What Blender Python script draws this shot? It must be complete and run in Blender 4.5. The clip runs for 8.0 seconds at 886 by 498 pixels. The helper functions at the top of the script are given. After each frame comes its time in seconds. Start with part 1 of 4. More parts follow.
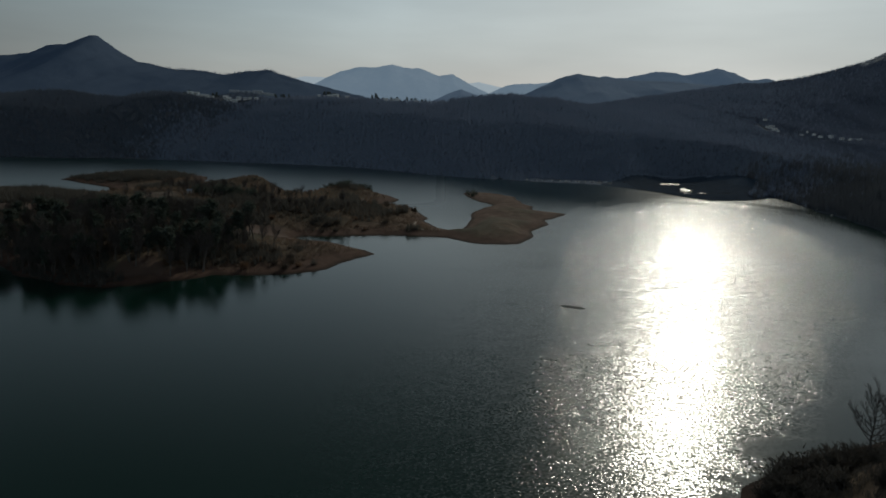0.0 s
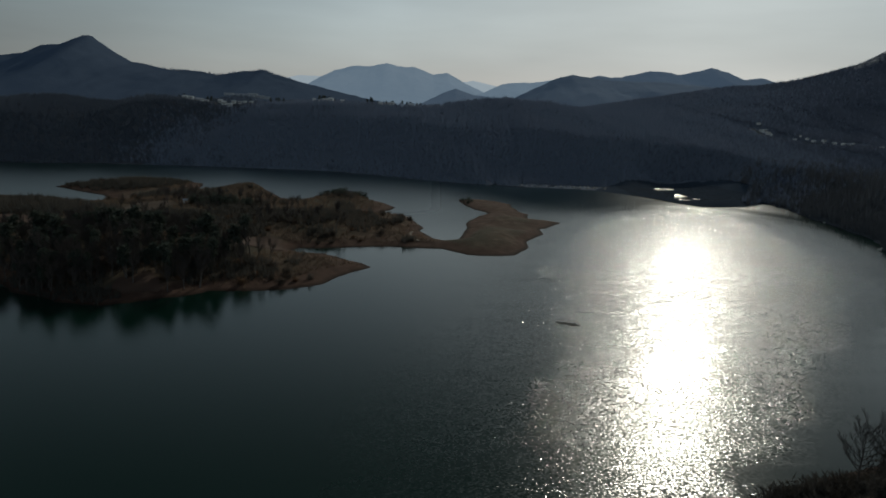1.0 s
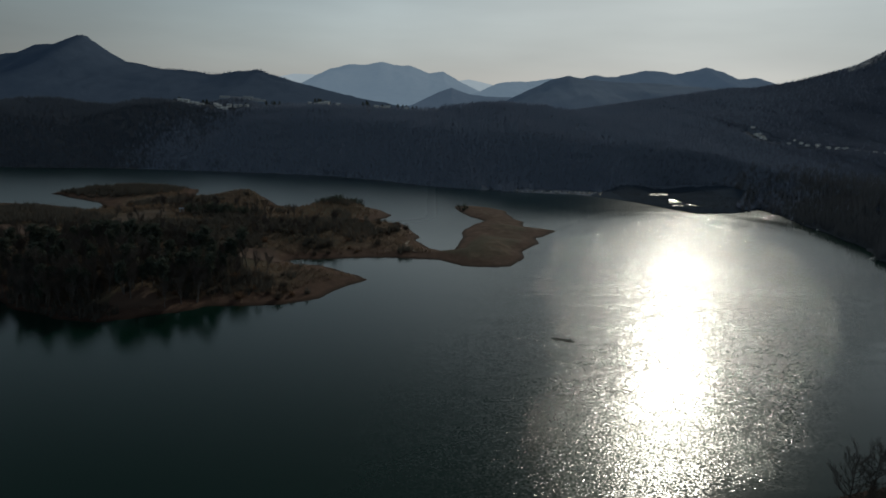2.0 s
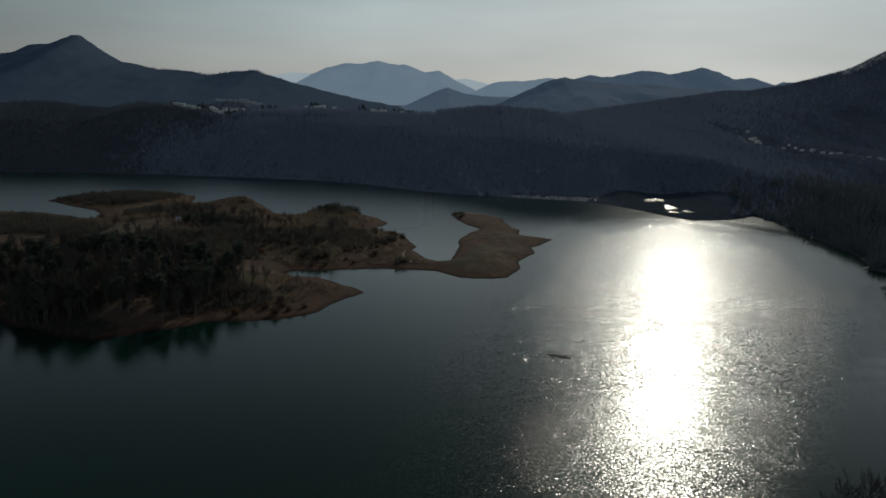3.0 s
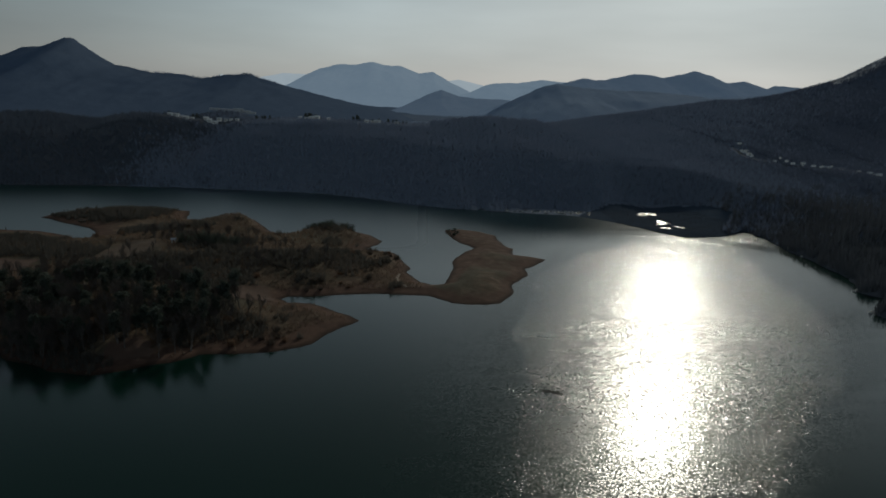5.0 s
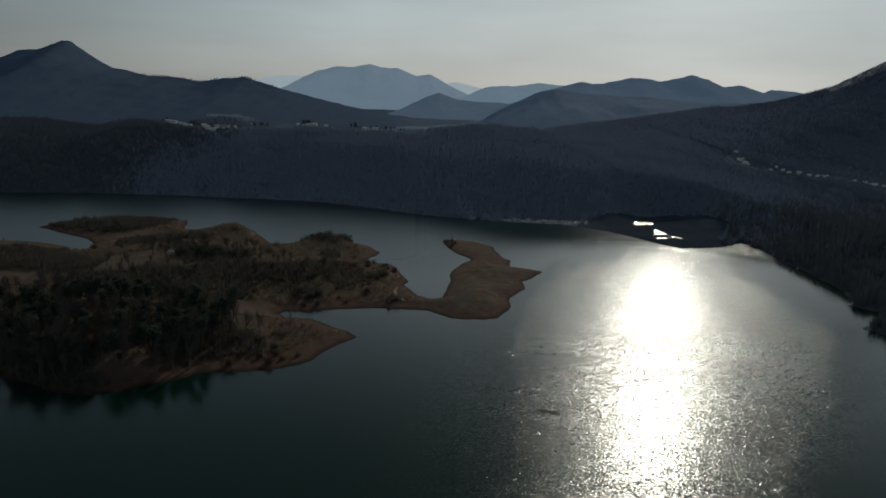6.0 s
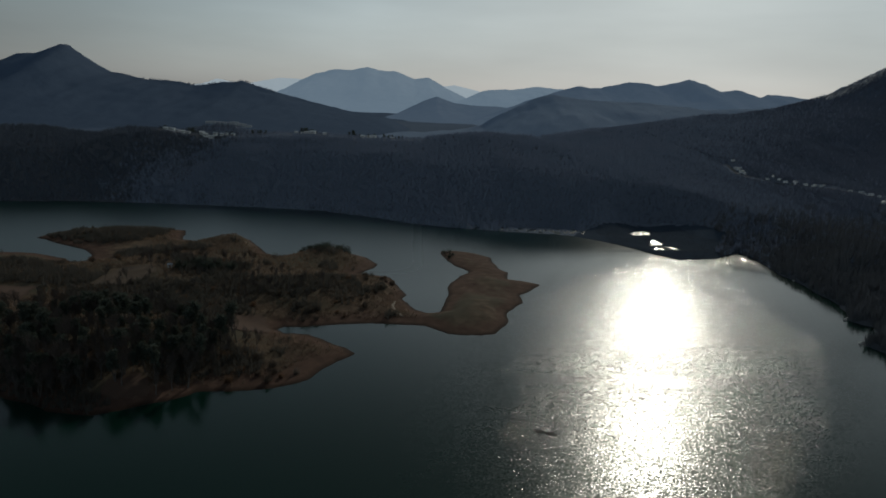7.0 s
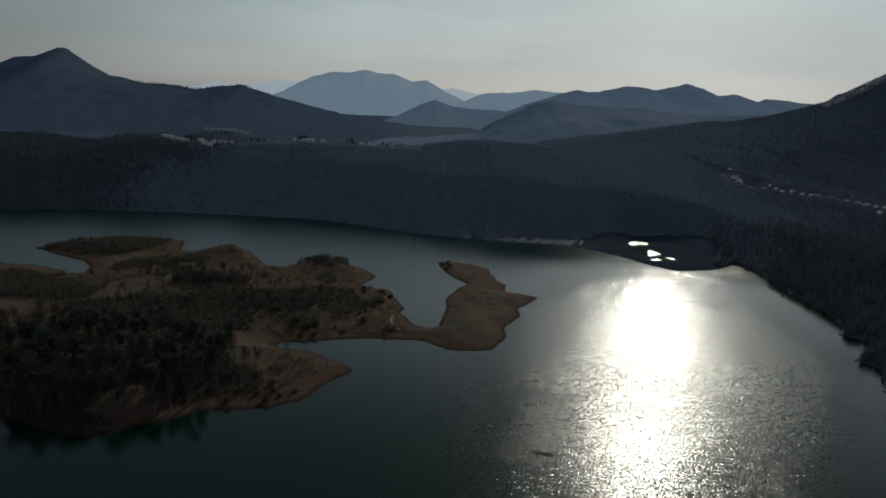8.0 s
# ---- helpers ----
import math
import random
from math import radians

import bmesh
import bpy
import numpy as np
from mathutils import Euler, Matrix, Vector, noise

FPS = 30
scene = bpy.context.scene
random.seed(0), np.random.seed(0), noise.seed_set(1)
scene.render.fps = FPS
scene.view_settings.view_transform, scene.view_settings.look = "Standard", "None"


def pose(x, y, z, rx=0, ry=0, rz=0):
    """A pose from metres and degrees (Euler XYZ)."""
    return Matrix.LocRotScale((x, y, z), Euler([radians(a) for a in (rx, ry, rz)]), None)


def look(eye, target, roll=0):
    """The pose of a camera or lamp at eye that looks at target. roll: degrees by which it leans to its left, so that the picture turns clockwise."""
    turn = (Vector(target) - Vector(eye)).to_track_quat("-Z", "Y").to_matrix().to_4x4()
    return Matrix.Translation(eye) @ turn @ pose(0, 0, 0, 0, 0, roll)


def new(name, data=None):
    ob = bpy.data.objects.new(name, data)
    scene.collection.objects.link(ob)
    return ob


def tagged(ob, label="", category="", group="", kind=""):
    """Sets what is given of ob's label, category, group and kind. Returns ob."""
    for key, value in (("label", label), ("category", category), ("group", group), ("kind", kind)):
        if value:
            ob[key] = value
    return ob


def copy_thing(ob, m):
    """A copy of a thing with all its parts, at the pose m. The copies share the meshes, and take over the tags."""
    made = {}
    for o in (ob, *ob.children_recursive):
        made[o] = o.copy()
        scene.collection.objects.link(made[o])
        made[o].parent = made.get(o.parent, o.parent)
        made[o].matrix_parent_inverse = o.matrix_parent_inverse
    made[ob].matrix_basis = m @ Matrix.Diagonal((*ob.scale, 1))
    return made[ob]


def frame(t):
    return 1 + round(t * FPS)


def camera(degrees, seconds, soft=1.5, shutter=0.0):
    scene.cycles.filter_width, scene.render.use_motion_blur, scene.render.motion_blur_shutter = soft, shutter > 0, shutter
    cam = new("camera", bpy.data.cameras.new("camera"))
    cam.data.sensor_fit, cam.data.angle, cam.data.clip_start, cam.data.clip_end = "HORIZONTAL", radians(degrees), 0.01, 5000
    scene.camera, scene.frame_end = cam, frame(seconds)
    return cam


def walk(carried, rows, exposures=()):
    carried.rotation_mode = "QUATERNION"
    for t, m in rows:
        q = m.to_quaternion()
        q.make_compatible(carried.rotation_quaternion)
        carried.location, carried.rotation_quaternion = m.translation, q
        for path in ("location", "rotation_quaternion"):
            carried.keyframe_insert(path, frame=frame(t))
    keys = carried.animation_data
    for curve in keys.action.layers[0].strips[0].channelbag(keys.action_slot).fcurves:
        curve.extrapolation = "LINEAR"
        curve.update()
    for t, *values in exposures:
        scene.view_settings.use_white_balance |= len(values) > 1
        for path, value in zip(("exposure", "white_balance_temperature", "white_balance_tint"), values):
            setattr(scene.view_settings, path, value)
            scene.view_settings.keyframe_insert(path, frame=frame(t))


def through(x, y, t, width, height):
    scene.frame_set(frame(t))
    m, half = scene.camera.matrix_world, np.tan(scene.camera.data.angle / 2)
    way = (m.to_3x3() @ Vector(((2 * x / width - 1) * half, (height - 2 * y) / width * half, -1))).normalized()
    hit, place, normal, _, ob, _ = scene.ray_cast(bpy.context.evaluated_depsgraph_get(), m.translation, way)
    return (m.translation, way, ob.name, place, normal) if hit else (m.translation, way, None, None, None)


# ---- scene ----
EXPO, KELVIN, TINT = 0.08, 5450, 5.0
cam = camera(66.0, 8.0, soft=1.7)
# seconds, eye x y z, yaw, pitch, roll
PATH = [
    (0.0, 0.000, 0.000, 48.000, -0.0001, -12.1325, -1.8458),
    (0.5, -0.163, -0.124, 50.472, -0.2135, -12.2025, -1.8446),
    (1.0, -0.321, -0.215, 52.920, -0.4153, -12.2813, -1.8457),
    (1.5, -0.475, -0.279, 55.349, -0.6054, -12.3633, -1.8504),
    (2.2, -0.683, -0.326, 58.728, -0.8519, -12.4720, -1.8659),
    (3.0, -0.916, -0.331, 62.574, -1.1062, -12.5694, -1.9002),
    (3.5, -1.059, -0.314, 64.979, -1.2506, -12.6069, -1.9324),
    (4.0, -1.203, -0.285, 67.390, -1.3843, -12.6220, -1.9737),
    (4.5, -1.347, -0.248, 69.813, -1.5078, -12.6122, -2.0242),
    (5.0, -1.492, -0.205, 72.254, -1.6218, -12.5770, -2.0834),
    (5.7, -1.700, -0.143, 75.708, -1.7666, -12.4880, -2.1790),
    (6.5, -1.946, -0.079, 79.727, -1.9139, -12.3443, -2.3003),
    (7.0, -2.106, -0.049, 82.286, -1.9979, -12.2456, -2.3775),
    (7.5, -2.271, -0.030, 84.888, -2.0770, -12.1546, -2.4508),
    (8.0, -2.443, -0.026, 87.538, -2.1525, -12.0874, -2.5151),
]
walk(cam, [(t, pose(x, y, z, 90 + pitch, roll, yaw)) for t, x, y, z, yaw, pitch, roll in PATH],
     exposures=[(0.0, EXPO + 0.06, KELVIN, TINT), (1.0, EXPO, KELVIN, TINT), (8.0, EXPO, KELVIN, TINT)])

# ---- world, sun ----
SUN_AZ, SUN_EL = 21.0, 24.6        # degrees right of +y, and above the horizon
world = bpy.data.worlds.new("sky")
scene.world = world
world.use_nodes = True
wn, wl = world.node_tree.nodes, world.node_tree.links
sky = wn.new("ShaderNodeTexSky")
sky.sky_type, sky.sun_disc = "NISHITA", False
sky.sun_elevation, sky.sun_rotation = radians(SUN_EL), radians(SUN_AZ)
sky.altitude, sky.air_density, sky.dust_density, sky.ozone_density = 100.0, 1.6, 1.2, 1.0
haze = wn.new("ShaderNodeHueSaturation")      # thin high haze greys the sky
haze.inputs["Saturation"].default_value = 0.66
wl.new(sky.outputs[0], haze.inputs["Color"])
veil = wn.new("ShaderNodeGamma")              # the haze evens out the glow round the sun
veil.inputs["Gamma"].default_value = 0.6
wl.new(haze.outputs[0], veil.inputs["Color"])
way, up, thick, layer = wn.new("ShaderNodeTexCoord"), wn.new("ShaderNodeSeparateXYZ"), wn.new("ShaderNodeValToRGB"), wn.new("ShaderNodeMixRGB")
wl.new(way.outputs["Generated"], up.inputs[0])
wl.new(up.outputs[2], thick.inputs[0])        # the haze lies low: the sky deepens overhead
for k in range(3):
    thick.color_ramp.elements.new(0.3)
for stop, (at, tone) in zip(thick.color_ramp.elements, ((0.06, 1.0), (0.2, 1.15), (0.32, 0.97), (0.45, 0.53), (0.7, 0.36))):
    stop.position, stop.color = at, ((0.975 if at < 0.1 else 0.99) * tone, tone, (1.04 if at < 0.1 else 0.97) * tone, 1)
layer.blend_type, layer.inputs[0].default_value = "MULTIPLY", 1.0
wl.new(veil.outputs[0], layer.inputs[1])
wl.new(thick.outputs[0], layer.inputs[2])
cloud, squash, wisp, thin = wn.new("ShaderNodeTexNoise"), wn.new("ShaderNodeMapping"), wn.new("ShaderNodeValToRGB"), wn.new("ShaderNodeMixRGB")
squash.inputs["Scale"].default_value = (1.6, 1.6, 9.0)
cloud.inputs["Scale"].default_value, cloud.inputs["Detail"].default_value = 1.7, 5.0
wl.new(way.outputs["Generated"], squash.inputs["Vector"])
wl.new(squash.outputs[0], cloud.inputs["Vector"])
wl.new(cloud.outputs["Fac"], wisp.inputs[0])
wisp.color_ramp.elements[0].position, wisp.color_ramp.elements[0].color = 0.3, (0.9, 0.9, 0.9, 1)
wisp.color_ramp.elements[1].position, wisp.color_ramp.elements[1].color = 0.75, (1.08, 1.08, 1.08, 1)
thin.blend_type, thin.inputs[0].default_value = "MULTIPLY", 1.0
wl.new(layer.outputs[0], thin.inputs[1])
wl.new(wisp.outputs[0], thin.inputs[2])
# the sky is deepest well to the side of the sun
aside, deep, all_sky = wn.new("ShaderNodeVectorMath"), wn.new("ShaderNodeValToRGB"), wn.new("ShaderNodeMixRGB")
aside.operation = "DOT_PRODUCT"
aside.inputs[1].default_value = (0.5 * math.sin(radians(SUN_AZ)), 0.5 * math.cos(radians(SUN_AZ)), 0.0)
half = wn.new("ShaderNodeMath")
half.inputs[1].default_value = 0.5
wl.new(way.outputs["Generated"], aside.inputs[0])
wl.new(aside.outputs["Value"], half.inputs[0])
wl.new(half.outputs[0], deep.inputs[0])
deep.color_ramp.elements.new(0.62)
deep.color_ramp.elements.new(0.78)
deep.color_ramp.elements.new(0.95)
for stop, (at, tone) in zip(deep.color_ramp.elements, ((0.3, 1.25), (0.62, 0.7), (0.78, 0.67), (0.95, 1.06), (0.99, 0.86))):
    stop.position, stop.color = at, (tone, tone, tone, 1)
all_sky.blend_type, all_sky.inputs[0].default_value = "MULTIPLY", 1.0
wl.new(thin.outputs[0], all_sky.inputs[1])
wl.new(deep.outputs[0], all_sky.inputs[2])
wl.new(all_sky.outputs[0], wn["Background"].inputs[0])
wn["Background"].inputs[1].default_value = 0.093
sun = new("sun", bpy.data.lights.new("sun", "SUN"))
sun.data.energy, sun.data.angle, sun.data.color = 1.15, radians(0.6), (1.0, 0.845, 0.61)
sa, se = radians(SUN_AZ), radians(SUN_EL)
sun.matrix_world = look((math.sin(sa) * math.cos(se) * 900, math.cos(sa) * math.cos(se) * 900, math.sin(se) * 900), (0, 0, 0))
tagged(sun, "hazy afternoon sun over the lake", "sun", kind="structure")

# ---- materials ----
def material(name, build):
    m = bpy.data.materials.new(name)
    m.use_nodes = True
    nt = m.node_tree
    build(nt, nt.nodes["Principled BSDF"])
    return m


def noise_node(nt, scale, detail=4.0, rough=0.55, stretch=(1, 1, 1), coords="Object"):
    tc, mp, nz = nt.nodes.new("ShaderNodeTexCoord"), nt.nodes.new("ShaderNodeMapping"), nt.nodes.new("ShaderNodeTexNoise")
    mp.inputs["Scale"].default_value = stretch
    nt.links.new(tc.outputs[coords], mp.inputs["Vector"])
    nt.links.new(mp.outputs[0], nz.inputs["Vector"])
    nz.inputs["Scale"].default_value, nz.inputs["Detail"].default_value, nz.inputs["Roughness"].default_value = scale, detail, rough
    return nz.outputs["Fac"]


def ramp(nt, fac, stops):
    r = nt.nodes.new("ShaderNodeValToRGB")
    while len(r.color_ramp.elements) < len(stops):
        r.color_ramp.elements.new(0.5)
    for e, (p, c) in zip(r.color_ramp.elements, stops):
        e.position, e.color = p, (*c, 1) if len(c) == 3 else (c[0], c[0], c[0], 1)
    nt.links.new(fac, r.inputs[0])
    return r.outputs[0]


def mix(nt, fac, a, b, kind="MIX"):
    n = nt.nodes.new("ShaderNodeMixRGB")
    n.blend_type = kind
    for sock, v in zip(n.inputs, (fac, a, b)):
        if isinstance(v, (int, float)):
            sock.default_value = v
        elif isinstance(v, tuple):
            sock.default_value = (*v, 1)
        else:
            nt.links.new(v, sock)
    return n.outputs[0]


def calc(nt, op, a, b=0.0):
    n = nt.nodes.new("ShaderNodeMath")
    n.operation = op
    for sock, v in zip(n.inputs, (a, b)):
        if isinstance(v, (int, float)):
            sock.default_value = v
        else:
            nt.links.new(v, sock)
    return n.outputs[0]


def bump(nt, bsdf, height, strength, distance):
    b = nt.nodes.new("ShaderNodeBump")
    b.inputs["Strength"].default_value, b.inputs["Distance"].default_value = strength, distance
    nt.links.new(height, b.inputs["Height"])
    nt.links.new(b.outputs[0], bsdf.inputs["Normal"])


def plain(name, dark, light, rough=0.85, scale=3.0, relief=0.02, metal=0.0):
    """A surface that varies between two tones, with fine relief."""
    def build(nt, b):
        big, fine = noise_node(nt, scale * 0.2), noise_node(nt, scale * 4)
        fac = mix(nt, 0.5, big, fine)
        nt.links.new(ramp(nt, fac, [(0.3, dark), (0.7, light)]), b.inputs["Base Color"])
        b.inputs["Roughness"].default_value, b.inputs["Metallic"].default_value = rough, metal
        b.inputs["Specular IOR Level"].default_value = 0.25
        bump(nt, b, fine, 0.6, relief)
    return material(name, build)


def spray(nt, b, colour, through=0.5):
    """Thin sprays of twigs: the light falls through them as well as on them."""
    nt.links.new(colour, b.inputs["Base Color"])
    b.inputs["Roughness"].default_value, b.inputs["Specular IOR Level"].default_value = 1.0, 0.0
    leaf, both = nt.nodes.new("ShaderNodeBsdfTranslucent"), nt.nodes.new("ShaderNodeMixShader")
    nt.links.new(colour, leaf.inputs["Color"])
    both.inputs[0].default_value = through
    nt.links.new(b.outputs[0], both.inputs[1])
    nt.links.new(leaf.outputs[0], both.inputs[2])
    nt.links.new(both.outputs[0], nt.nodes["Material Output"].inputs["Surface"])


def twiggy(name, dark, light, scale=0.3, through=0.5):
    """Brush and woods whose tone changes from patch to patch."""
    def build(nt, b):
        big, fine = noise_node(nt, scale * 0.2), noise_node(nt, scale * 1.5)
        spray(nt, b, ramp(nt, mix(nt, 0.4, big, fine), [(0.32, dark), (0.68, light)]), through)
    return material(name, build)


def build_ground(nt, b):
    geo, sep = nt.nodes.new("ShaderNodeNewGeometry"), nt.nodes.new("ShaderNodeSeparateXYZ")
    nt.links.new(geo.outputs["Position"], sep.inputs[0])
    patch, mid, fine = noise_node(nt, 0.03, 5), noise_node(nt, 0.25, 5), noise_node(nt, 2.5, 4)
    grass = ramp(nt, mid, [(0.25, (0.06, 0.045, 0.03)), (0.5, (0.115, 0.08, 0.052)), (0.75, (0.18, 0.125, 0.08))])
    heath = ramp(nt, fine, [(0.3, (0.05, 0.05, 0.033)), (0.7, (0.115, 0.09, 0.058))])
    cover = mix(nt, ramp(nt, patch, [(0.42, (0.0,)), (0.6, (1.0,))]), grass, heath)
    soil = ramp(nt, mid, [(0.2, (0.06, 0.036, 0.025)), (0.55, (0.105, 0.063, 0.044)), (0.85, (0.155, 0.097, 0.069))])
    # drawdown shore: bare reddish soil below the grass line
    edge = calc(nt, "ADD", sep.outputs[2], calc(nt, "MULTIPLY", calc(nt, "SUBTRACT", mid, 0.5), 2.6))
    bare = ramp(nt, calc(nt, "MULTIPLY", edge, 0.4), [(0.42, (1.0,)), (0.75, (0.0,))])
    worn = ramp(nt, noise_node(nt, 0.045, 4), [(0.54, (0.0,)), (0.66, (0.5,))])
    low = mix(nt, bare, mix(nt, worn, cover, soil), soil)
    # leafless woodland floor on the hills
    wood = ramp(nt, noise_node(nt, 0.06, 8, 0.7), [(0.3, (0.035, 0.032, 0.026)), (0.55, (0.075, 0.06, 0.045)), (0.8, (0.12, 0.09, 0.062))])
    hill = ramp(nt, calc(nt, "MULTIPLY", edge, 0.07), [(0.55, (0.0,)), (0.8, (1.0,))])
    colour = mix(nt, hill, low, wood)
    # waterline band: wet soil, with the dark shoreline shadow painted in
    wet_shade = ramp(nt, sep.outputs[2], [(0.1, (0.38,)), (0.45, (1.0,))])
    nt.links.new(mix(nt, 1.0, colour, wet_shade, "MULTIPLY"), b.inputs["Base Color"])
    b.inputs["Roughness"].default_value, b.inputs["Specular IOR Level"].default_value = 0.95, 0.1
    bump(nt, b, mix(nt, 0.5, mid, fine), 0.8, 0.5)


def build_water(nt, b, calm_zones=True):
    """Dark water body under a clear surface whose facets tilt with the ripples."""
    def tilt(scale, detail, stretch, amount):
        tc, mp, nz = nt.nodes.new("ShaderNodeTexCoord"), nt.nodes.new("ShaderNodeMapping"), nt.nodes.new("ShaderNodeTexNoise")
        mp.inputs["Scale"].default_value = stretch
        nt.links.new(tc.outputs["Object"], mp.inputs["Vector"])
        nt.links.new(mp.outputs[0], nz.inputs["Vector"])
        nz.inputs["Scale"].default_value, nz.inputs["Detail"].default_value = scale, detail
        sub, mul = nt.nodes.new("ShaderNodeVectorMath"), nt.nodes.new("ShaderNodeVectorMath")
        sub.operation, mul.operation = "SUBTRACT", "MULTIPLY"
        sub.inputs[1].default_value, mul.inputs[1].default_value = (0.5, 0.5, 0.5), (amount, amount, 0)
        nt.links.new(nz.outputs["Color"], sub.inputs[0])
        nt.links.new(sub.outputs[0], mul.inputs[0])
        return mul.outputs[0]

    def vec(op, a, c):
        n = nt.nodes.new("ShaderNodeVectorMath")
        n.operation = op
        for sock, v in zip(n.inputs, (a, c)):
            if v is not None:
                nt.links.new(v, sock)
        return n.outputs[0]

    at, pl = nt.nodes.new("ShaderNodeNewGeometry"), nt.nodes.new("ShaderNodeSeparateXYZ")
    nt.links.new(at.outputs["Position"], pl.inputs[0])
    x, y = pl.outputs[0], pl.outputs[1]

    def do(op, *args):
        out = args[0]
        for v in args[1:]:
            out = calc(nt, op, out, v)
        return out

    def fade(v, a, c, low, high):
        """low below a, high above c."""
        out = ramp(nt, do("MULTIPLY", do("SUBTRACT", v, a), 1.0 / (c - a)), [(0.0, (low,)), (1.0, (high,))])
        out.node.color_ramp.interpolation = "EASE"
        return out

    wind = noise_node(nt, 0.011, 4, 0.55, (1, 2.2, 1))
    streak = noise_node(nt, 0.05, 3, 0.5, (0.5, 2.5, 1))
    breeze = ramp(nt, mix(nt, 0.35, wind, streak), [(0.36, (CALM,)), (0.6, (1.0,))])
    if calm_zones:
        # calm zone before the far hills, edged to fit the glitter's far end in view
        far_calm = do("ADD", do("SUBTRACT", y, 300), do("MULTIPLY", do("SUBTRACT", 110, x), 0.8), do("MULTIPLY", do("SUBTRACT", wind, 0.5), 120))
        far_calm = fade(far_calm, 20, 86, 1.0, 0.26)
        # but rougher in the long western reach, to match its tone from the camera
        far_calm = do("MAXIMUM", far_calm, fade(x, 60, -40, 0.3, 0.85))
        # calm west, breezy east: the boundary fits the glitter's left edge in view
        skew = do("ADD", do("SUBTRACT", x, do("MULTIPLY", do("SUBTRACT", y, 95), 0.18)), do("MULTIPLY", do("SUBTRACT", streak, 0.5), 22))
        cove = fade(skew, -50, 46, 0.12, 1.0)
        # curved line of ruffled water, placed to fit the dim band in the camera's view
        bow = do("SUBTRACT", x, 76)
        bow = do("SUBTRACT", do("SUBTRACT", y, 206), do("MULTIPLY", bow, bow, 0.004))
        bow = do("ABSOLUTE", do("ADD", bow, do("MULTIPLY", do("SUBTRACT", streak, 0.5), 40)), 0.0)
        ruffle = fade(bow, 0, 26, 1.16, 1.0)
        # wind lines that curve along the far shores
        ex, ey = do("MULTIPLY", do("SUBTRACT", x, 125), 1 / 70), do("MULTIPLY", do("SUBTRACT", y, 285), 1 / 90)
        rho = do("SQRT", do("ADD", do("MULTIPLY", ex, ex), do("MULTIPLY", ey, ey)), 0.0)
        along, lines = nt.nodes.new("ShaderNodeCombineXYZ"), nt.nodes.new("ShaderNodeTexNoise")
        nt.links.new(do("MULTIPLY", rho, 9.0), along.inputs[0])
        nt.links.new(do("MULTIPLY", ex, 0.9), along.inputs[1])
        nt.links.new(along.outputs[0], lines.inputs["Vector"])
        lines.inputs["Scale"].default_value, lines.inputs["Detail"].default_value = 1.0, 4.0
        belt = ramp(nt, do("MULTIPLY", rho, 0.5), [(0.34, (0.0,)), (0.44, (1.0,)), (0.58, (1.0,)), (0.68, (0.0,))])
        shift = do("MULTIPLY", do("SUBTRACT", fade(lines.outputs["Fac"], 0.32, 0.68, 0.0, 1.0), 0.5), belt, fade(ey, 0.1, 0.6, 0.0, 1.0))
        far_calm = do("MULTIPLY", far_calm, do("ADD", shift, 1.0))
        # still water by the near bank and in the east, shaped to fit the glitter's right edge in view
        off = do("SUBTRACT", y, 110)
        bank_calm = do("SUBTRACT", do("SUBTRACT", x, 64), do("ADD", do("MULTIPLY", off, 0.95), do("MULTIPLY", off, off, 0.002)))
        bank_calm = do("ADD", bank_calm, do("MULTIPLY", do("SUBTRACT", streak, 0.5), 50))
        still = fade(bank_calm, -10, 22, 1.0, 0.1)
        edge = do("SUBTRACT", x, do("MULTIPLY", do("MINIMUM", y, 230), 0.6))
        east_calm = do("MAXIMUM", fade(edge, -8, 52, 1.0, 0.38), fade(y, 320, 375, 0.0, 1.0))
        breeze = do("MULTIPLY", breeze, far_calm, cove, ruffle, still, east_calm)
    else:
        breeze = do("MULTIPLY", breeze, 1.1)
    # short chop: facets that flash one by one, over a roughness too fine to see
    def blend(fac, one, two):
        n = nt.nodes.new("ShaderNodeMixRGB")
        for sock, v in zip(n.inputs, (fac, one, two)):
            nt.links.new(v, sock)
        return n.outputs[0]

    chop = blend(fade(y, 105, 165, 0.0, 1.0), tilt(2.5, 1.2, (1, 1.2, 1), WAVE), tilt(2.05, 1.2, (1, 1.2, 1), WAVE))
    chop = blend(fade(y, 170, 290, 0.0, 1.0), chop, tilt(2.05, 1.2, (1, 1.2, 1), WAVE))
    waves = vec("ADD", chop, tilt(0.3, 1.0, (1, 1.6, 1), WAVE * 0.12))
    gust = ramp(nt, noise_node(nt, 1.3, 2), [(0.4, (0.7,)), (0.72, (1.3,))])
    geo = nt.nodes.new("ShaderNodeNewGeometry")

    def tilted(share):
        scaled = nt.nodes.new("ShaderNodeVectorMath")
        scaled.operation = "SCALE"
        nt.links.new(waves, scaled.inputs[0])
        nt.links.new(do("MULTIPLY", do("POWER", breeze, 2.6), gust, share), scaled.inputs["Scale"])
        return vec("NORMALIZE", vec("ADD", geo.outputs["Normal"], scaled.outputs[0]), None)

    normal, facet = tilted(0.3), tilted(1.0)
    b.inputs["Base Color"].default_value = (0.0048, 0.0205, 0.0135, 1)
    b.inputs["Roughness"].default_value, b.inputs["Specular IOR Level"].default_value = 1.0, 0.0
    fres, both, lobes = nt.nodes.new("ShaderNodeFresnel"), nt.nodes.new("ShaderNodeMixShader"), nt.nodes.new("ShaderNodeMixShader")
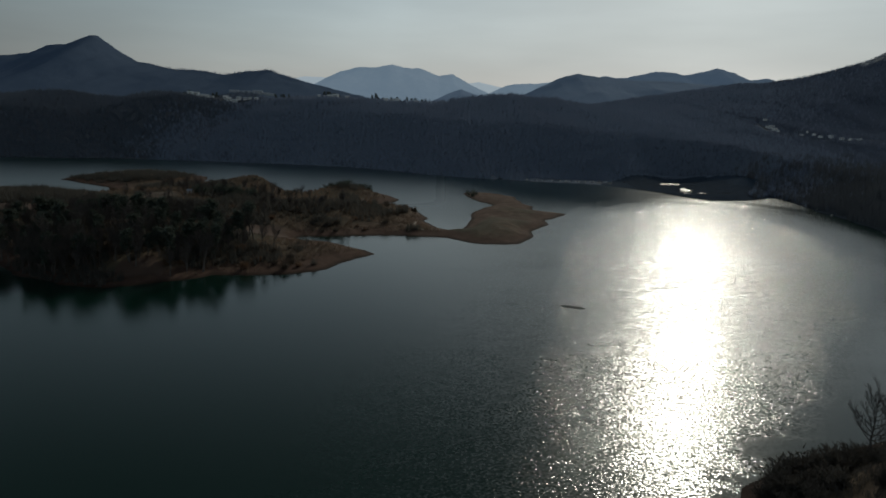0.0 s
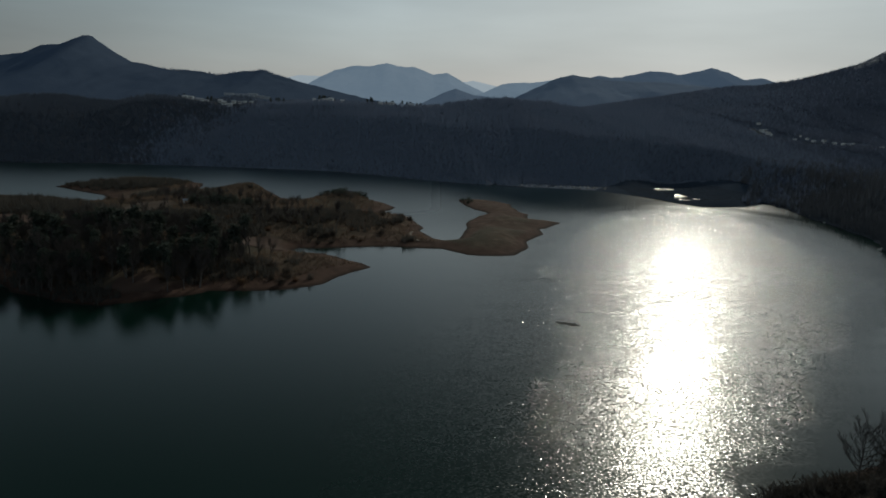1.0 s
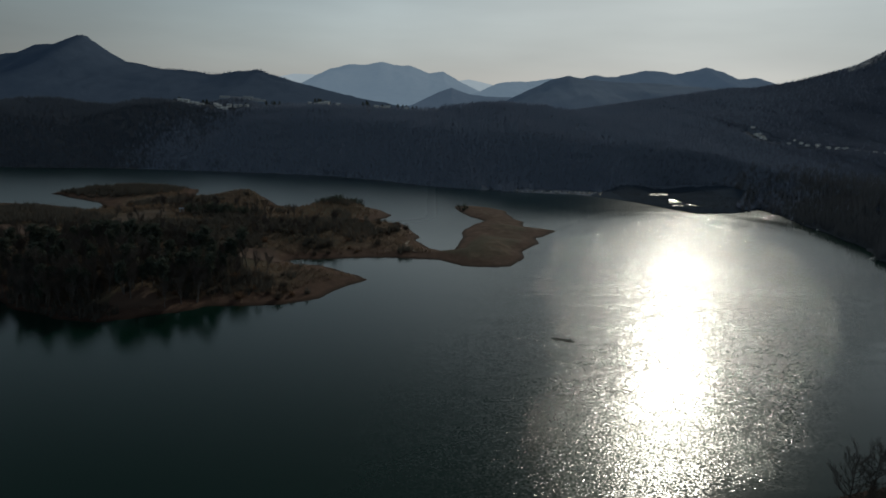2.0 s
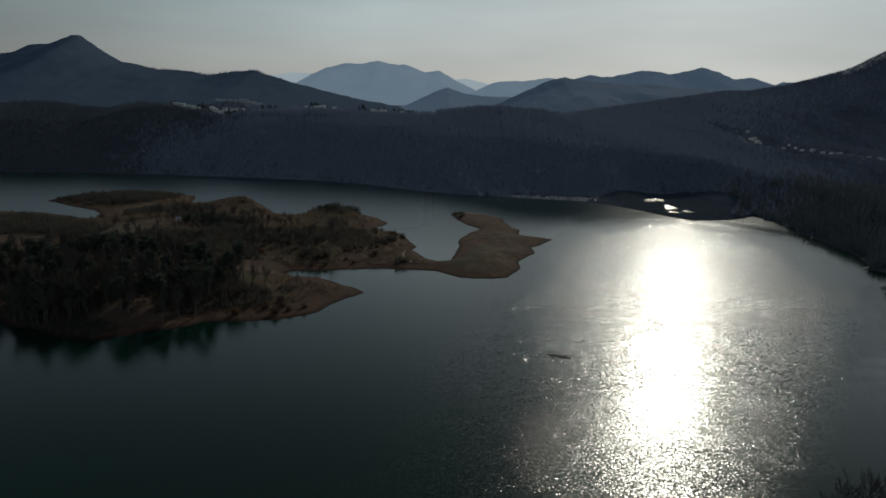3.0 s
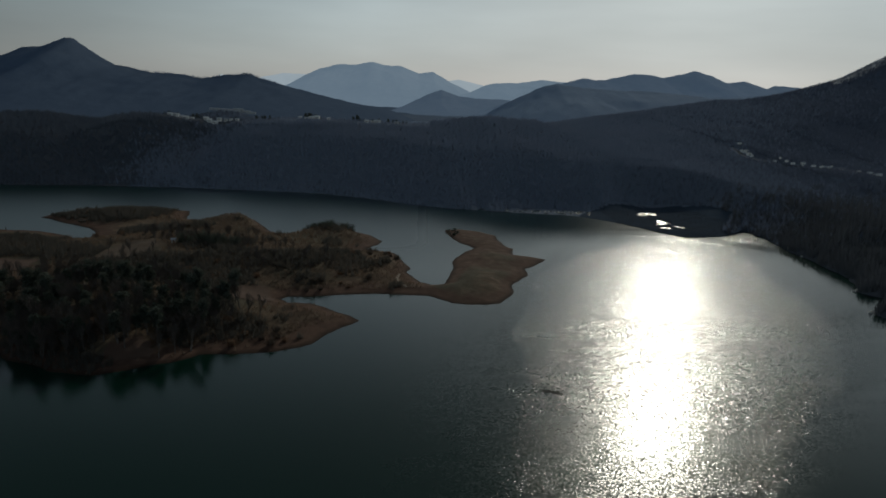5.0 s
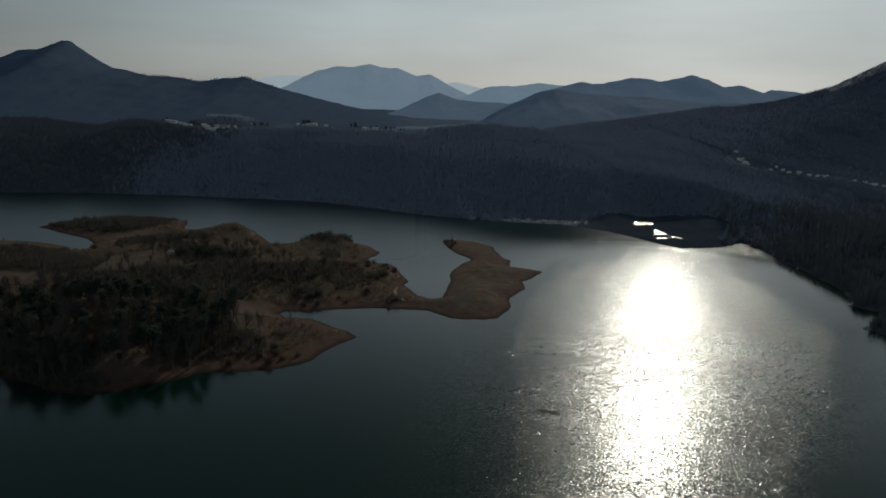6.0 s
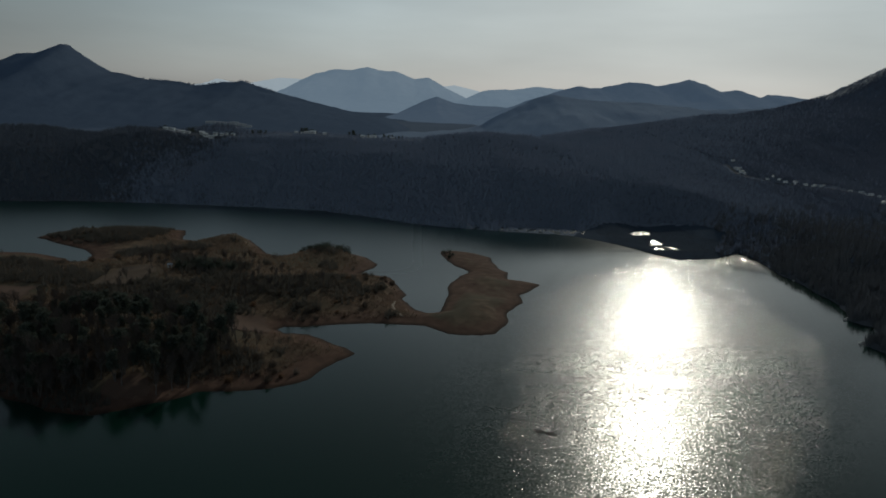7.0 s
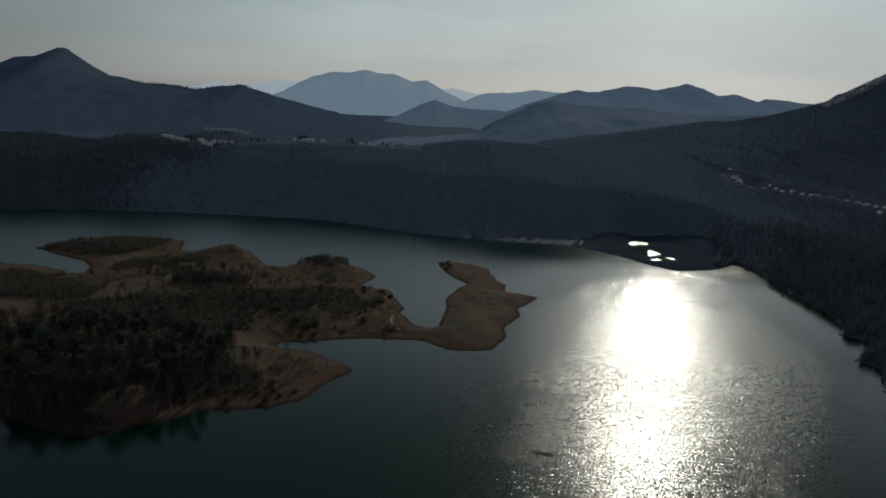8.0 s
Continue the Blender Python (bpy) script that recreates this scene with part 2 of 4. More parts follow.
    nt.links.new(fade(y, 110, 290, FLASH, 0.55 * FLASH), lobes.inputs[0])
    shore_rough = do("SUBTRACT", fade(x, -20, 90, 0.29, 0.14), CALM_ROUGH)
    still_rough = do("ADD", CALM_ROUGH, do("MULTIPLY", shore_rough, fade(y, 240, 340, 0.0, 1.0)))
    if calm_zones:
        still_rough = do("MULTIPLY", still_rough, fade(still, 0.2, 0.95, 0.5, 1.0))
    rough = (do("ADD", still_rough, do("MULTIPLY", breeze, fade(y, 90, 330, -0.06, BREEZE_ROUGH))),
             do("SUBTRACT", still_rough, do("MULTIPLY", breeze, 0.08)))
    for k, nor in enumerate((normal, facet)):
        gloss = nt.nodes.new("ShaderNodeBsdfGlossy")
        gloss.distribution = "BECKMANN"
        gloss.inputs["Color"].default_value = (1, 1, 1, 1)
        nt.links.new(rough[k], gloss.inputs["Roughness"])
        nt.links.new(nor, gloss.inputs["Normal"])
        nt.links.new(gloss.outputs[0], lobes.inputs[1 + k])
    broad, spread = nt.nodes.new("ShaderNodeBsdfGlossy"), nt.nodes.new("ShaderNodeMixShader")
    broad.distribution = "BECKMANN"
    broad.inputs["Color"].default_value, broad.inputs["Roughness"].default_value = (1, 1, 1, 1), 0.36
    nt.links.new(normal, broad.inputs["Normal"])
    nt.links.new(do("MULTIPLY", breeze, fade(y, 150, 310, BROAD, 0.6 * BROAD)), spread.inputs[0])
    nt.links.new(lobes.outputs[0], spread.inputs[1])
    nt.links.new(broad.outputs[0], spread.inputs[2])
    fres.inputs["IOR"].default_value = 1.333
    nt.links.new(normal, fres.inputs["Normal"])
    nt.links.new(fres.outputs[0], both.inputs[0])
    nt.links.new(b.outputs[0], both.inputs[1])
    nt.links.new(spread.outputs[0], both.inputs[2])
    nt.links.new(both.outputs[0], nt.nodes["Material Output"].inputs["Surface"])


WAVE, CALM, CALM_ROUGH, BREEZE_ROUGH, FLASH, BROAD = 2.6, 0.82, 0.18, -0.04, 0.48, 0.2


# the floor's blue-grey base colour includes the haze over the hills
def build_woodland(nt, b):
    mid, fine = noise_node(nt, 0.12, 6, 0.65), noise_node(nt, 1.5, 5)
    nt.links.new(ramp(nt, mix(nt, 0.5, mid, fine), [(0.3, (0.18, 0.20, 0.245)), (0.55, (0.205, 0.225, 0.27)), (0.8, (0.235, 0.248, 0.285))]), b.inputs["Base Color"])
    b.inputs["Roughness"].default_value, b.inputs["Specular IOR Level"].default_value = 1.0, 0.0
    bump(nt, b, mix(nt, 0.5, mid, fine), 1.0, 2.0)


# shaded copy of the woodland floor, its darkness put into the base colour
M_SHADED_FLOOR = plain("shaded_floor", (0.09, 0.094, 0.105), (0.13, 0.13, 0.14), 0.95, 0.5, 0.2)
M_SHADED_FLOOR.node_tree.nodes["Principled BSDF"].inputs["Specular IOR Level"].default_value = 0.0
M_MUD = plain("dark_mud", (0.05, 0.064, 0.086), (0.074, 0.09, 0.114), 0.95, 0.5, 0.2)
M_MUD.node_tree.nodes["Principled BSDF"].inputs["Specular IOR Level"].default_value = 0.0
M_WOODLAND = material("haze_tinted_floor", build_woodland)
M_GROUND, M_WATER = material("ground_cover", build_ground), material("lake_water", build_water)
M_POOL = material("open_pool_water", lambda nt, b: build_water(nt, b, False))
M_BARK = plain("bark", (0.07, 0.06, 0.053), (0.15, 0.128, 0.11), 0.9, 4.0, 0.03)
M_TWIG = twiggy("twigs", (0.11, 0.098, 0.09), (0.19, 0.168, 0.15), 1.0)
M_PINE = twiggy("pine_needles", (0.055, 0.066, 0.055), (0.11, 0.12, 0.095), 1.0, 0.4)
M_SHRUB = twiggy("dry_shrub", (0.07, 0.058, 0.048), (0.14, 0.115, 0.09), 1.0, 0.35)
M_BRAMBLE = twiggy("dark_bramble", (0.07, 0.066, 0.059), (0.125, 0.112, 0.098), 1.0, 0.25)
M_RUST = twiggy("rusty_leaves", (0.115, 0.075, 0.05), (0.2, 0.13, 0.085), 1.0)
M_FIELD = plain("ploughed_soil", (0.075, 0.046, 0.032), (0.12, 0.075, 0.052), 0.95, 1.2, 0.08)
M_STUBBLE = plain("straw_stubble", (0.07, 0.048, 0.032), (0.115, 0.08, 0.052), 0.95, 1.2, 0.08)
M_TRACK = plain("pale_track", (0.22, 0.18, 0.14), (0.36, 0.30, 0.24), 0.95, 1.5, 0.03)
M_SILT = plain("wet_silt", (0.03, 0.029, 0.026), (0.06, 0.057, 0.05), 0.9, 1.5, 0.05)
M_PALE = plain("pale_rock", (0.35, 0.33, 0.30), (0.6, 0.57, 0.52), 0.7, 1.5, 0.08)
M_WALL = plain("white_plaster", (0.62, 0.61, 0.58), (0.8, 0.79, 0.76), 0.8, 1.0, 0.005)
M_ROOF = plain("grey_metal_roof", (0.42, 0.44, 0.47), (0.62, 0.64, 0.66), 0.35, 0.8, 0.01, 0.5)
M_GLASS = plain("window_glass", (0.03, 0.035, 0.04), (0.05, 0.055, 0.06), 0.12, 0.5, 0.0)
M_DOOR = plain("door_wood", (0.10, 0.06, 0.04), (0.2, 0.13, 0.08), 0.6, 3.0, 0.005)
M_FILM = plain("greenhouse_film", (0.22, 0.23, 0.235), (0.36, 0.37, 0.37), 0.3, 0.6, 0.01)
M_ROAD = plain("worn_road", (0.06, 0.06, 0.06), (0.10, 0.098, 0.095), 0.9, 1.0, 0.01)
M_CONCRETE = plain("concrete", (0.38, 0.37, 0.35), (0.55, 0.54, 0.51), 0.85, 1.0, 0.01)


# aerial haze is painted into the base colour; glow adds it as emission
def haze_tinted_wood(name, dark, light, glow=None):
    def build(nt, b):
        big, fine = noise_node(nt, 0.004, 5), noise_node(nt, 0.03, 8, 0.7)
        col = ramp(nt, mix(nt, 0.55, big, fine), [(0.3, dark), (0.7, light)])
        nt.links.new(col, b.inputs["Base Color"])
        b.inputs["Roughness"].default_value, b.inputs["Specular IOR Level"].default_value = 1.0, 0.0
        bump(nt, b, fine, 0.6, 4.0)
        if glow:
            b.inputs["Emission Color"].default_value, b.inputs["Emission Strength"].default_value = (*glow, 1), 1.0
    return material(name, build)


M_VALLEY = haze_tinted_wood("haze_tinted_valley", (0.125, 0.155, 0.21), (0.165, 0.20, 0.265))
M_HILL = haze_tinted_wood("haze_tinted_hill", (0.25, 0.305, 0.40), (0.315, 0.375, 0.475))
M_MOUNT = haze_tinted_wood("haze_tinted_mountain", (0.10, 0.132, 0.195), (0.125, 0.16, 0.225))
# these three ranges give off light in place of haze
M_RANGE = haze_tinted_wood("haze_glow_ridge", (0.12, 0.145, 0.185), (0.17, 0.19, 0.225), (0.034, 0.044, 0.056))
M_BLUE = haze_tinted_wood("haze_glow_range", (0.18, 0.20, 0.23), (0.22, 0.24, 0.27), (0.10, 0.12, 0.135))
M_PALEBLUE = haze_tinted_wood("haze_glow_skyline", (0.2, 0.21, 0.22), (0.23, 0.24, 0.25), (0.275, 0.282, 0.27))

# ---- mesh helpers ----
def mesh_object(name, verts, faces, mat, parent=None, label="", smooth=False):
    me = bpy.data.meshes.new(name)
    me.from_pydata([tuple(p) for p in verts], [], faces)
    if smooth:
        me.polygons.foreach_set("use_smooth", [True] * len(me.polygons))
    me.materials.append(mat)
    ob = new(name, me)
    ob.parent = parent
    if label:
        ob["label"] = label
    return ob


def part(name, bm, mat, parent=None, label="", smooth=False):
    me = bpy.data.meshes.new(name)
    bm.to_mesh(me)
    bm.free()
    if smooth:
        me.polygons.foreach_set("use_smooth", [True] * len(me.polygons))
    me.materials.append(mat)
    ob = new(name, me)
    ob.parent = parent
    if label:
        ob["label"] = label
    return ob


def grid_object(name, X, Y, Z, mat, wrap=False):
    """A sheet of quads over rows and columns of places, quickly."""
    r, c = X.shape
    me = bpy.data.meshes.new(name)
    i, j = np.meshgrid(np.arange(r - 1), np.arange(c if wrap else c - 1), indexing="ij")
    k = (j + 1) % c
    quads = np.stack([i * c + j, i * c + k, (i + 1) * c + k, (i + 1) * c + j], -1).reshape(-1, 4)
    me.vertices.add(r * c)
    me.vertices.foreach_set("co", np.stack([X, Y, Z], -1).astype(np.float32).ravel())
    me.loops.add(quads.size)
    me.loops.foreach_set("vertex_index", quads.astype(np.int32).ravel())
    me.polygons.add(len(quads))
    me.polygons.foreach_set("loop_start", np.arange(0, quads.size, 4, dtype=np.int32))
    me.polygons.foreach_set("loop_total", np.full(len(quads), 4, dtype=np.int32))
    me.polygons.foreach_set("use_smooth", np.ones(len(quads), dtype=bool))
    me.update(calc_edges=True)
    me.validate()
    me.materials.append(mat)
    return new(name, me)


LATTICE = np.random.RandomState(7).rand(256, 256)


def value_noise(x, y):
    xi, yi = np.floor(x).astype(int), np.floor(y).astype(int)
    fx, fy = x - xi, y - yi
    fx, fy = fx * fx * (3 - 2 * fx), fy * fy * (3 - 2 * fy)
    a, b = LATTICE[xi % 256, yi % 256], LATTICE[(xi + 1) % 256, yi % 256]
    c, d = LATTICE[xi % 256, (yi + 1) % 256], LATTICE[(xi + 1) % 256, (yi + 1) % 256]
    return (a * (1 - fx) + b * fx) * (1 - fy) + (c * (1 - fx) + d * fx) * fy - 0.5


def fbm(x, y, size, octaves=5, gain=0.5):
    total, amp, f = 0.0, 1.0, 1.0 / size
    for k in range(octaves):
        total = total + amp * value_noise(x * f + 17.3 * k, y * f + 5.1 * k)
        amp, f = amp * gain, f * 2.03
    return total


# ---- plan of the land: shores and crests, in metres, placed to fit the camera's view ----
PENINSULA_NORTH = [(-420, 345), (-300, 336), (-207, 339), (-190, 338), (-173, 329), (-164, 321), (-160, 326), (-163, 337), (-169, 347), (-186, 358),
                   (-209, 374), (-206, 389), (-199, 400), (-174, 406), (-151, 408), (-139, 408), (-133, 382), (-123, 375), (-114, 382), (-104, 388),
                   (-96, 386), (-84, 364), (-79, 352), (-72, 348), (-65, 356), (-56, 364), (-43, 363), (-29, 354), (-20, 338), (-22, 328), (-28, 317)]
PENINSULA_EAST = [(-12.6, 312.5), (-9, 297), (-4.6, 283), (-6.4, 278), (-2.2, 265), (3.5, 259), (9.2, 261), (12, 274), (14, 299), (20, 317), (26, 327.5),
                  (19, 338), (14, 356), (12, 372), (21, 376), (33, 369), (40, 360), (40.6, 338), (45.4, 328), (43.5, 317), (51, 312), (57.6, 306.5),
                  (45.6, 287), (45.2, 276), (37.6, 264), (35, 248), (29, 236.4), (24, 233.7), (11.4, 234), (3.3, 242.7)]
PENINSULA_SOUTH = [(-18, 243.4), (-28, 241.3), (-40, 238), (-48, 237.2), (-50, 234.2), (-47, 230.6), (-39, 230), (-32, 224), (-24, 217.6), (-19.8, 212.6),
                   (-24.2, 205.6), (-28.6, 198.7), (-32.5, 190), (-41, 184), (-53, 180.4), (-62, 180), (-67, 174), (-74, 169), (-83, 164), (-95, 166), (-112, 175),
                   (-128, 190), (-170, 205), (-260, 225), (-420, 240)]
PENINSULA = PENINSULA_NORTH + PENINSULA_EAST + PENINSULA_SOUTH
LAKE_FAR = [(-900, 380), (-600, 440), (-420, 480), (-296, 492), (-242, 503), (-182, 506), (-119, 503), (-73, 498), (-34, 478), (-6, 458), (24, 447.6), (61, 439),
            (98, 434), (116, 418), (126, 404), (137, 384), (149, 370), (171, 377), (193, 394), (195.5, 375), (192, 346), (192, 319), (190, 292),
            (186, 277), (179, 266), (185, 258), (177, 242), (166, 236), (170, 226), (158, 208)]
LAKE_NEAR = [(166, 180), (160, 150), (132, 120), (100, 106), (78, 97), (62, 92), (50, 87), (41, 81), (37, 74), (24, 62), (-40, 50), (-150, 40), (-400, 30), (-900, 60)]
LAKE = LAKE_FAR + LAKE_NEAR
POOLS = [[(143, 445), (147.5, 454), (153, 457), (156.5, 461), (156.5, 455), (160, 453), (156, 445), (151.5, 446), (147, 441)],
         [(148.9, 423), (153.5, 431), (152.6, 422), (155.5, 416), (151, 411), (146, 410), (142.6, 407), (147, 415)],
         [(143, 401), (148, 402), (151.5, 399), (147, 396.5), (142.6, 397)], [(153.2, 408.5), (156.5, 406.5), (159.5, 400), (155.2, 400)]]
# row of small pools added to stand in for a dotted line of glints
for k in range(23):
    px, py, pr = 38 + 3.4 * k + math.sin(5.1 * k), 445.5 + 5.5 * math.sin(2.3 * k), 1.5 + 0.7 * math.sin(1.7 * k)
    POOLS.append([(px + 1.2 * pr * math.cos(a * 0.785), py + (2.0 + 0.6 * pr) * math.sin(a * 0.785)) for a in range(8)])
# crests: x, y, height
PLATEAU = [(-560, 590, 36), (-389, 610, 41), (-357, 610, 45.5), (-326, 610, 46), (-303, 610, 43), (-281, 610, 42), (-254, 610, 48), (-226, 610, 48.5), (-207, 610, 46), (-168, 610, 45), (-143, 610, 47),
           (-94, 612, 50), (-50, 610, 48), (-20, 610, 48), (5, 610, 49), (30, 612, 53), (60, 615, 56), (110, 625, 52), (170, 650, 44), (240, 680, 44)]
EAST_HILL = [(150, 770, 46), (240, 790, 62), (336, 800, 78), (369, 800, 80), (422, 800, 90), (455, 800, 100), (481, 800, 107), (500, 800, 116),
             (524, 800, 130), (541, 800, 140), (574, 800, 154), (625, 800, 169), (760, 800, 195)]


def signed_distance(poly, x, y):
    """Metres from the outline, positive inside it."""
    best, inside = np.full(x.shape, 1e12), np.zeros(x.shape, bool)
    for (ax, ay), (bx, by) in zip(poly, poly[1:] + poly[:1]):
        dx, dy = bx - ax, by - ay
        s = np.clip(((x - ax) * dx + (y - ay) * dy) / (dx * dx + dy * dy), 0, 1)
        best = np.minimum(best, (x - ax - s * dx) ** 2 + (y - ay - s * dy) ** 2)
        if ay != by:
            inside ^= ((ay > y) != (by > y)) & (x < dx * (y - ay) / dy + ax)
    return np.where(inside, 1, -1) * np.sqrt(best)


def ridge(crest, width, x, y, sharp=1.15):
    """Height of a long hill that falls away on both sides of its crest."""
    top, near = np.zeros(x.shape), np.full(x.shape, 1e9)
    for (ax, ay, az), (bx, by, bz) in zip(crest, crest[1:]):
        dx, dy = bx - ax, by - ay
        s = np.clip(((x - ax) * dx + (y - ay) * dy) / (dx * dx + dy * dy), 0, 1)
        d = np.sqrt((x - ax - s * dx) ** 2 + (y - ay - s * dy) ** 2)
        top = np.where(d < near, az + s * (bz - az), top)
        near = np.minimum(near, d)
    return top * np.clip(1 - near / width, 0, 1) ** sharp, near


def bump_at(x, y, cx, cy, radius, height):
    return height * np.exp(-((x - cx) ** 2 + (y - cy) ** 2) / radius ** 2)


def ease(a, b, v):
    s = np.clip((v - a) / (b - a), 0, 1)
    return s * s * (3 - 2 * s)


def land_height(x, y):
    x, y = np.asarray(x, float), np.asarray(y, float)
    wx, wy = x + 1.6 * fbm(x, y, 9, 3), y + 1.6 * fbm(x + 90, y, 9, 3)
    pen, lake = signed_distance(PENINSULA, wx, wy), signed_distance(LAKE, wx, wy)
    for p in POOLS:
        lake = np.maximum(lake, signed_distance(p, wx, wy))
    # peninsula
    p = np.maximum(pen, 0)
    hp = 1.5 * (1 - np.exp(-p / 7)) + ease(2, 22, p) * (
        bump_at(x, y, -112, 292, 42, 4.6) + bump_at(x, y, -96, 208, 38, 5.0) + bump_at(x, y, -50, 280, 30, 3.0) + bump_at(x, y, -190, 270, 40, 1.5)
        + bump_at(x, y, -165, 385, 26, 2.5) + bump_at(x, y, -250, 270, 60, 3.5)) + ease(0, 10, p) * (
        bump_at(x, y, -101, 376, 19, 3.8) + bump_at(x, y, -48, 350, 16, 2.5) + bump_at(x, y, 24, 262, 18, 1.6) + bump_at(x, y, -16, 290, 14, 1.4))
    hp = hp + ease(1, 12, p) * (1.1 * fbm(x, y, 26, 4) + 0.35 * fbm(x, y, 5, 3))
    # mainland
    m = np.maximum(-lake, 0)
    west, dw = ridge(PLATEAU, 230, x, y, 0.9)
    east, de = ridge(EAST_HILL, 560, x, y, 1.1)
    gully = fbm(x, y * 0.45, 85, 5)
    hills = np.maximum(west * (1 + 0.22 * gully * ease(10, 70, dw)), east * (1 + 0.3 * gully * ease(20, 160, de)))
    hills = hills + bump_at(x, y, -190, 705, 42, 24.0)
    plain_z = 14.0 + 5 * fbm(x, y, 160, 3)
    near = ease(330, 170, y) * (14 + 4 * fbm(x, y, 30, 4)) * ease(0, 24, m)
    base = np.maximum(near, np.maximum(hills, plain_z * ease(290, 350, y)) * (0.7 + 0.3 * ease(270, 380, y)))
    slope = 0.52 + 0.2 * fbm(x, y, 60, 3) + 0.4 * ease(130, 105, y)
    flat = 1 - 0.96 * np.exp(-((x - 152) ** 2 + (y - 424) ** 2) / 60 ** 2) - 0.85 * np.exp(-((x - 90) ** 2 + (y - 446) ** 2) / 30 ** 2)
    hm = np.minimum(base, 0.1 + m * slope * np.maximum(flat, 0.04)) + ease(6, 30, m) * 1.2 * fbm(x, y, 14, 4)
    deep = -0.22 * np.minimum(np.abs(pen), np.abs(lake))
    return np.where(pen > 0, hp, np.where(lake < 0, hm, np.maximum(deep, -7.0)))


def height_at(x, y):
    return float(land_height(np.array([x]), np.array([y]))[0])


# the ground: one sheet round the viewer, out to the horizon
az = np.radians(np.concatenate([np.arange(-45, 45.01, 0.125), np.arange(48, 314, 3.0)]))
rad = np.concatenate([np.linspace(0.02, 55, 12), 60 * np.exp(np.arange(0, math.log(720 / 60), 0.0062)), 722 * np.exp(np.arange(0, math.log(4880 / 722), 0.02)), [4880]])
R, A = np.meshgrid(rad, az, indexing="ij")
GX, GY = R * np.sin(A), R * np.cos(A)
GPEN = signed_distance(PENINSULA, GX, GY)[:, ::-1]
ground = grid_object("ground", GX[:, ::-1], GY[:, ::-1], land_height(GX, GY)[:, ::-1], M_GROUND, wrap=True)
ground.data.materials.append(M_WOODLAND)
ground.data.materials.append(M_SHADED_FLOOR)
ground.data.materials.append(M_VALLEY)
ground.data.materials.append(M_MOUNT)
ground.data.materials.append(M_MUD)
GROW = (GX[:-1, ::-1], GY[:-1, ::-1])
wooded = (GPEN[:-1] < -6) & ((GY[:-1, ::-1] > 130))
# floor of the leafless woods, its shaded copy west and east, mud flats, the valley and the mountain's foot
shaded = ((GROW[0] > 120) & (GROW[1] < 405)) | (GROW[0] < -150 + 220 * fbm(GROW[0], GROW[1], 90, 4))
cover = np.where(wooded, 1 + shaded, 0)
cover[wooded & (np.hypot(GROW[0] - 150, GROW[1] - 416) < 50)] = 5
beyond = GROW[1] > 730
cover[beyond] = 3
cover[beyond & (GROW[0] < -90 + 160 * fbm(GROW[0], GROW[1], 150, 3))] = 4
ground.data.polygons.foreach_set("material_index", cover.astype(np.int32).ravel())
tagged(ground, "brown winter shores and leafless wooded hills round a lake", "ground", kind="structure")

ring = [(1150 * math.cos(a), 1150 * math.sin(a), 0.0) for a in np.linspace(0, 2 * math.pi, 96, endpoint=False)]
water = mesh_object("water", ring, [list(range(96))], M_WATER)
tagged(water, "dark green lake water with wind ripples glittering in the sun", "lake", kind="structure")


for outline in POOLS:
    pool = mesh_object("pool", [(x, y, 0.03) for x, y in outline], [list(range(len(outline)))], M_POOL)
    tagged(pool, "shallow pool on the far shore flats catching the sun", "pool", kind="structure")


# ---- mountains ----
def mountain(name, crest, front, back, mat, label, seed=0.0, spur=0.22, rough=0.02, steps=260, across=70, kind=""):
    """A ridge of spurs and gullies that falls away on both sides of its crest."""
    c = np.array(crest, float)
    c = np.vstack([c[0] + (c[0] - c[1]) * 0.2 - [front * 0.5, 0, 0], c, c[-1] + [front * 0.5, 0, 0]])
    c[0, 2], c[-1, 2] = -25.0, -25.0
    s = np.concatenate([[0], np.cumsum(np.hypot(np.diff(c[:, 0]), np.diff(c[:, 1])))])
    q = np.linspace(0, s[-1], steps)
    cx, cy, cz = (np.interp(q, s, c[:, k]) for k in range(3))
    u = np.linspace(-1, 1, across)
    u = np.sign(u) * np.abs(u) ** 1.35
    U, Q = np.meshgrid(u, q, indexing="ij")
    out = np.where(U < 0, U * front, U * back)
    X, Y = cx[None] + 0 * U, cy[None] + out
    side = np.abs(U)
    gully = fbm(Q + seed * 991, out * 0.35 + seed * 77, front * 0.42, 5, 0.55)
    fall = (1 - side) ** (1.15 + 0.5 * fbm(Q + 31 * seed, out * 0, front * 0.8, 2))
    Z = cz[None] * fall * (1 + spur * gully * np.clip(side * 4, 0, 1)) + cz.max() * rough * fbm(Q + 7 * seed, out, front * 0.06, 4, 0.65) * (1 - side)
    X = X + front * 0.12 * fbm(Q, out + 400 * seed, front * 0.5, 3) * side
    ob = grid_object(name, X, Y, Z - 4 * side, mat)
    return tagged(ob, label, "mountain", "mountains round the lake", kind)


mountain("mountain", [(-1150, 1600, 100), (-1008, 1610, 120), (-933, 1610, 131), (-895, 1610, 147), (-852, 1610, 152), (-832, 1610, 161), (-804, 1610, 171), (-785, 1610, 170),
                      (-747, 1610, 141), (-720, 1610, 127), (-699, 1610, 116), (-638, 1610, 105), (-563, 1610, 101), (-500, 1610, 95), (-436, 1610, 105), (-404, 1610, 109),
                      (-347, 1610, 92), (-258, 1610, 70), (-180, 1610, 55), (-115, 1610, 45), (-60, 1610, 32), (-15, 1610, 12), (30, 1600, -5)], 520, 400, M_MOUNT,
         "dark blue-grey wooded mountain with a pointed summit", 1.0)
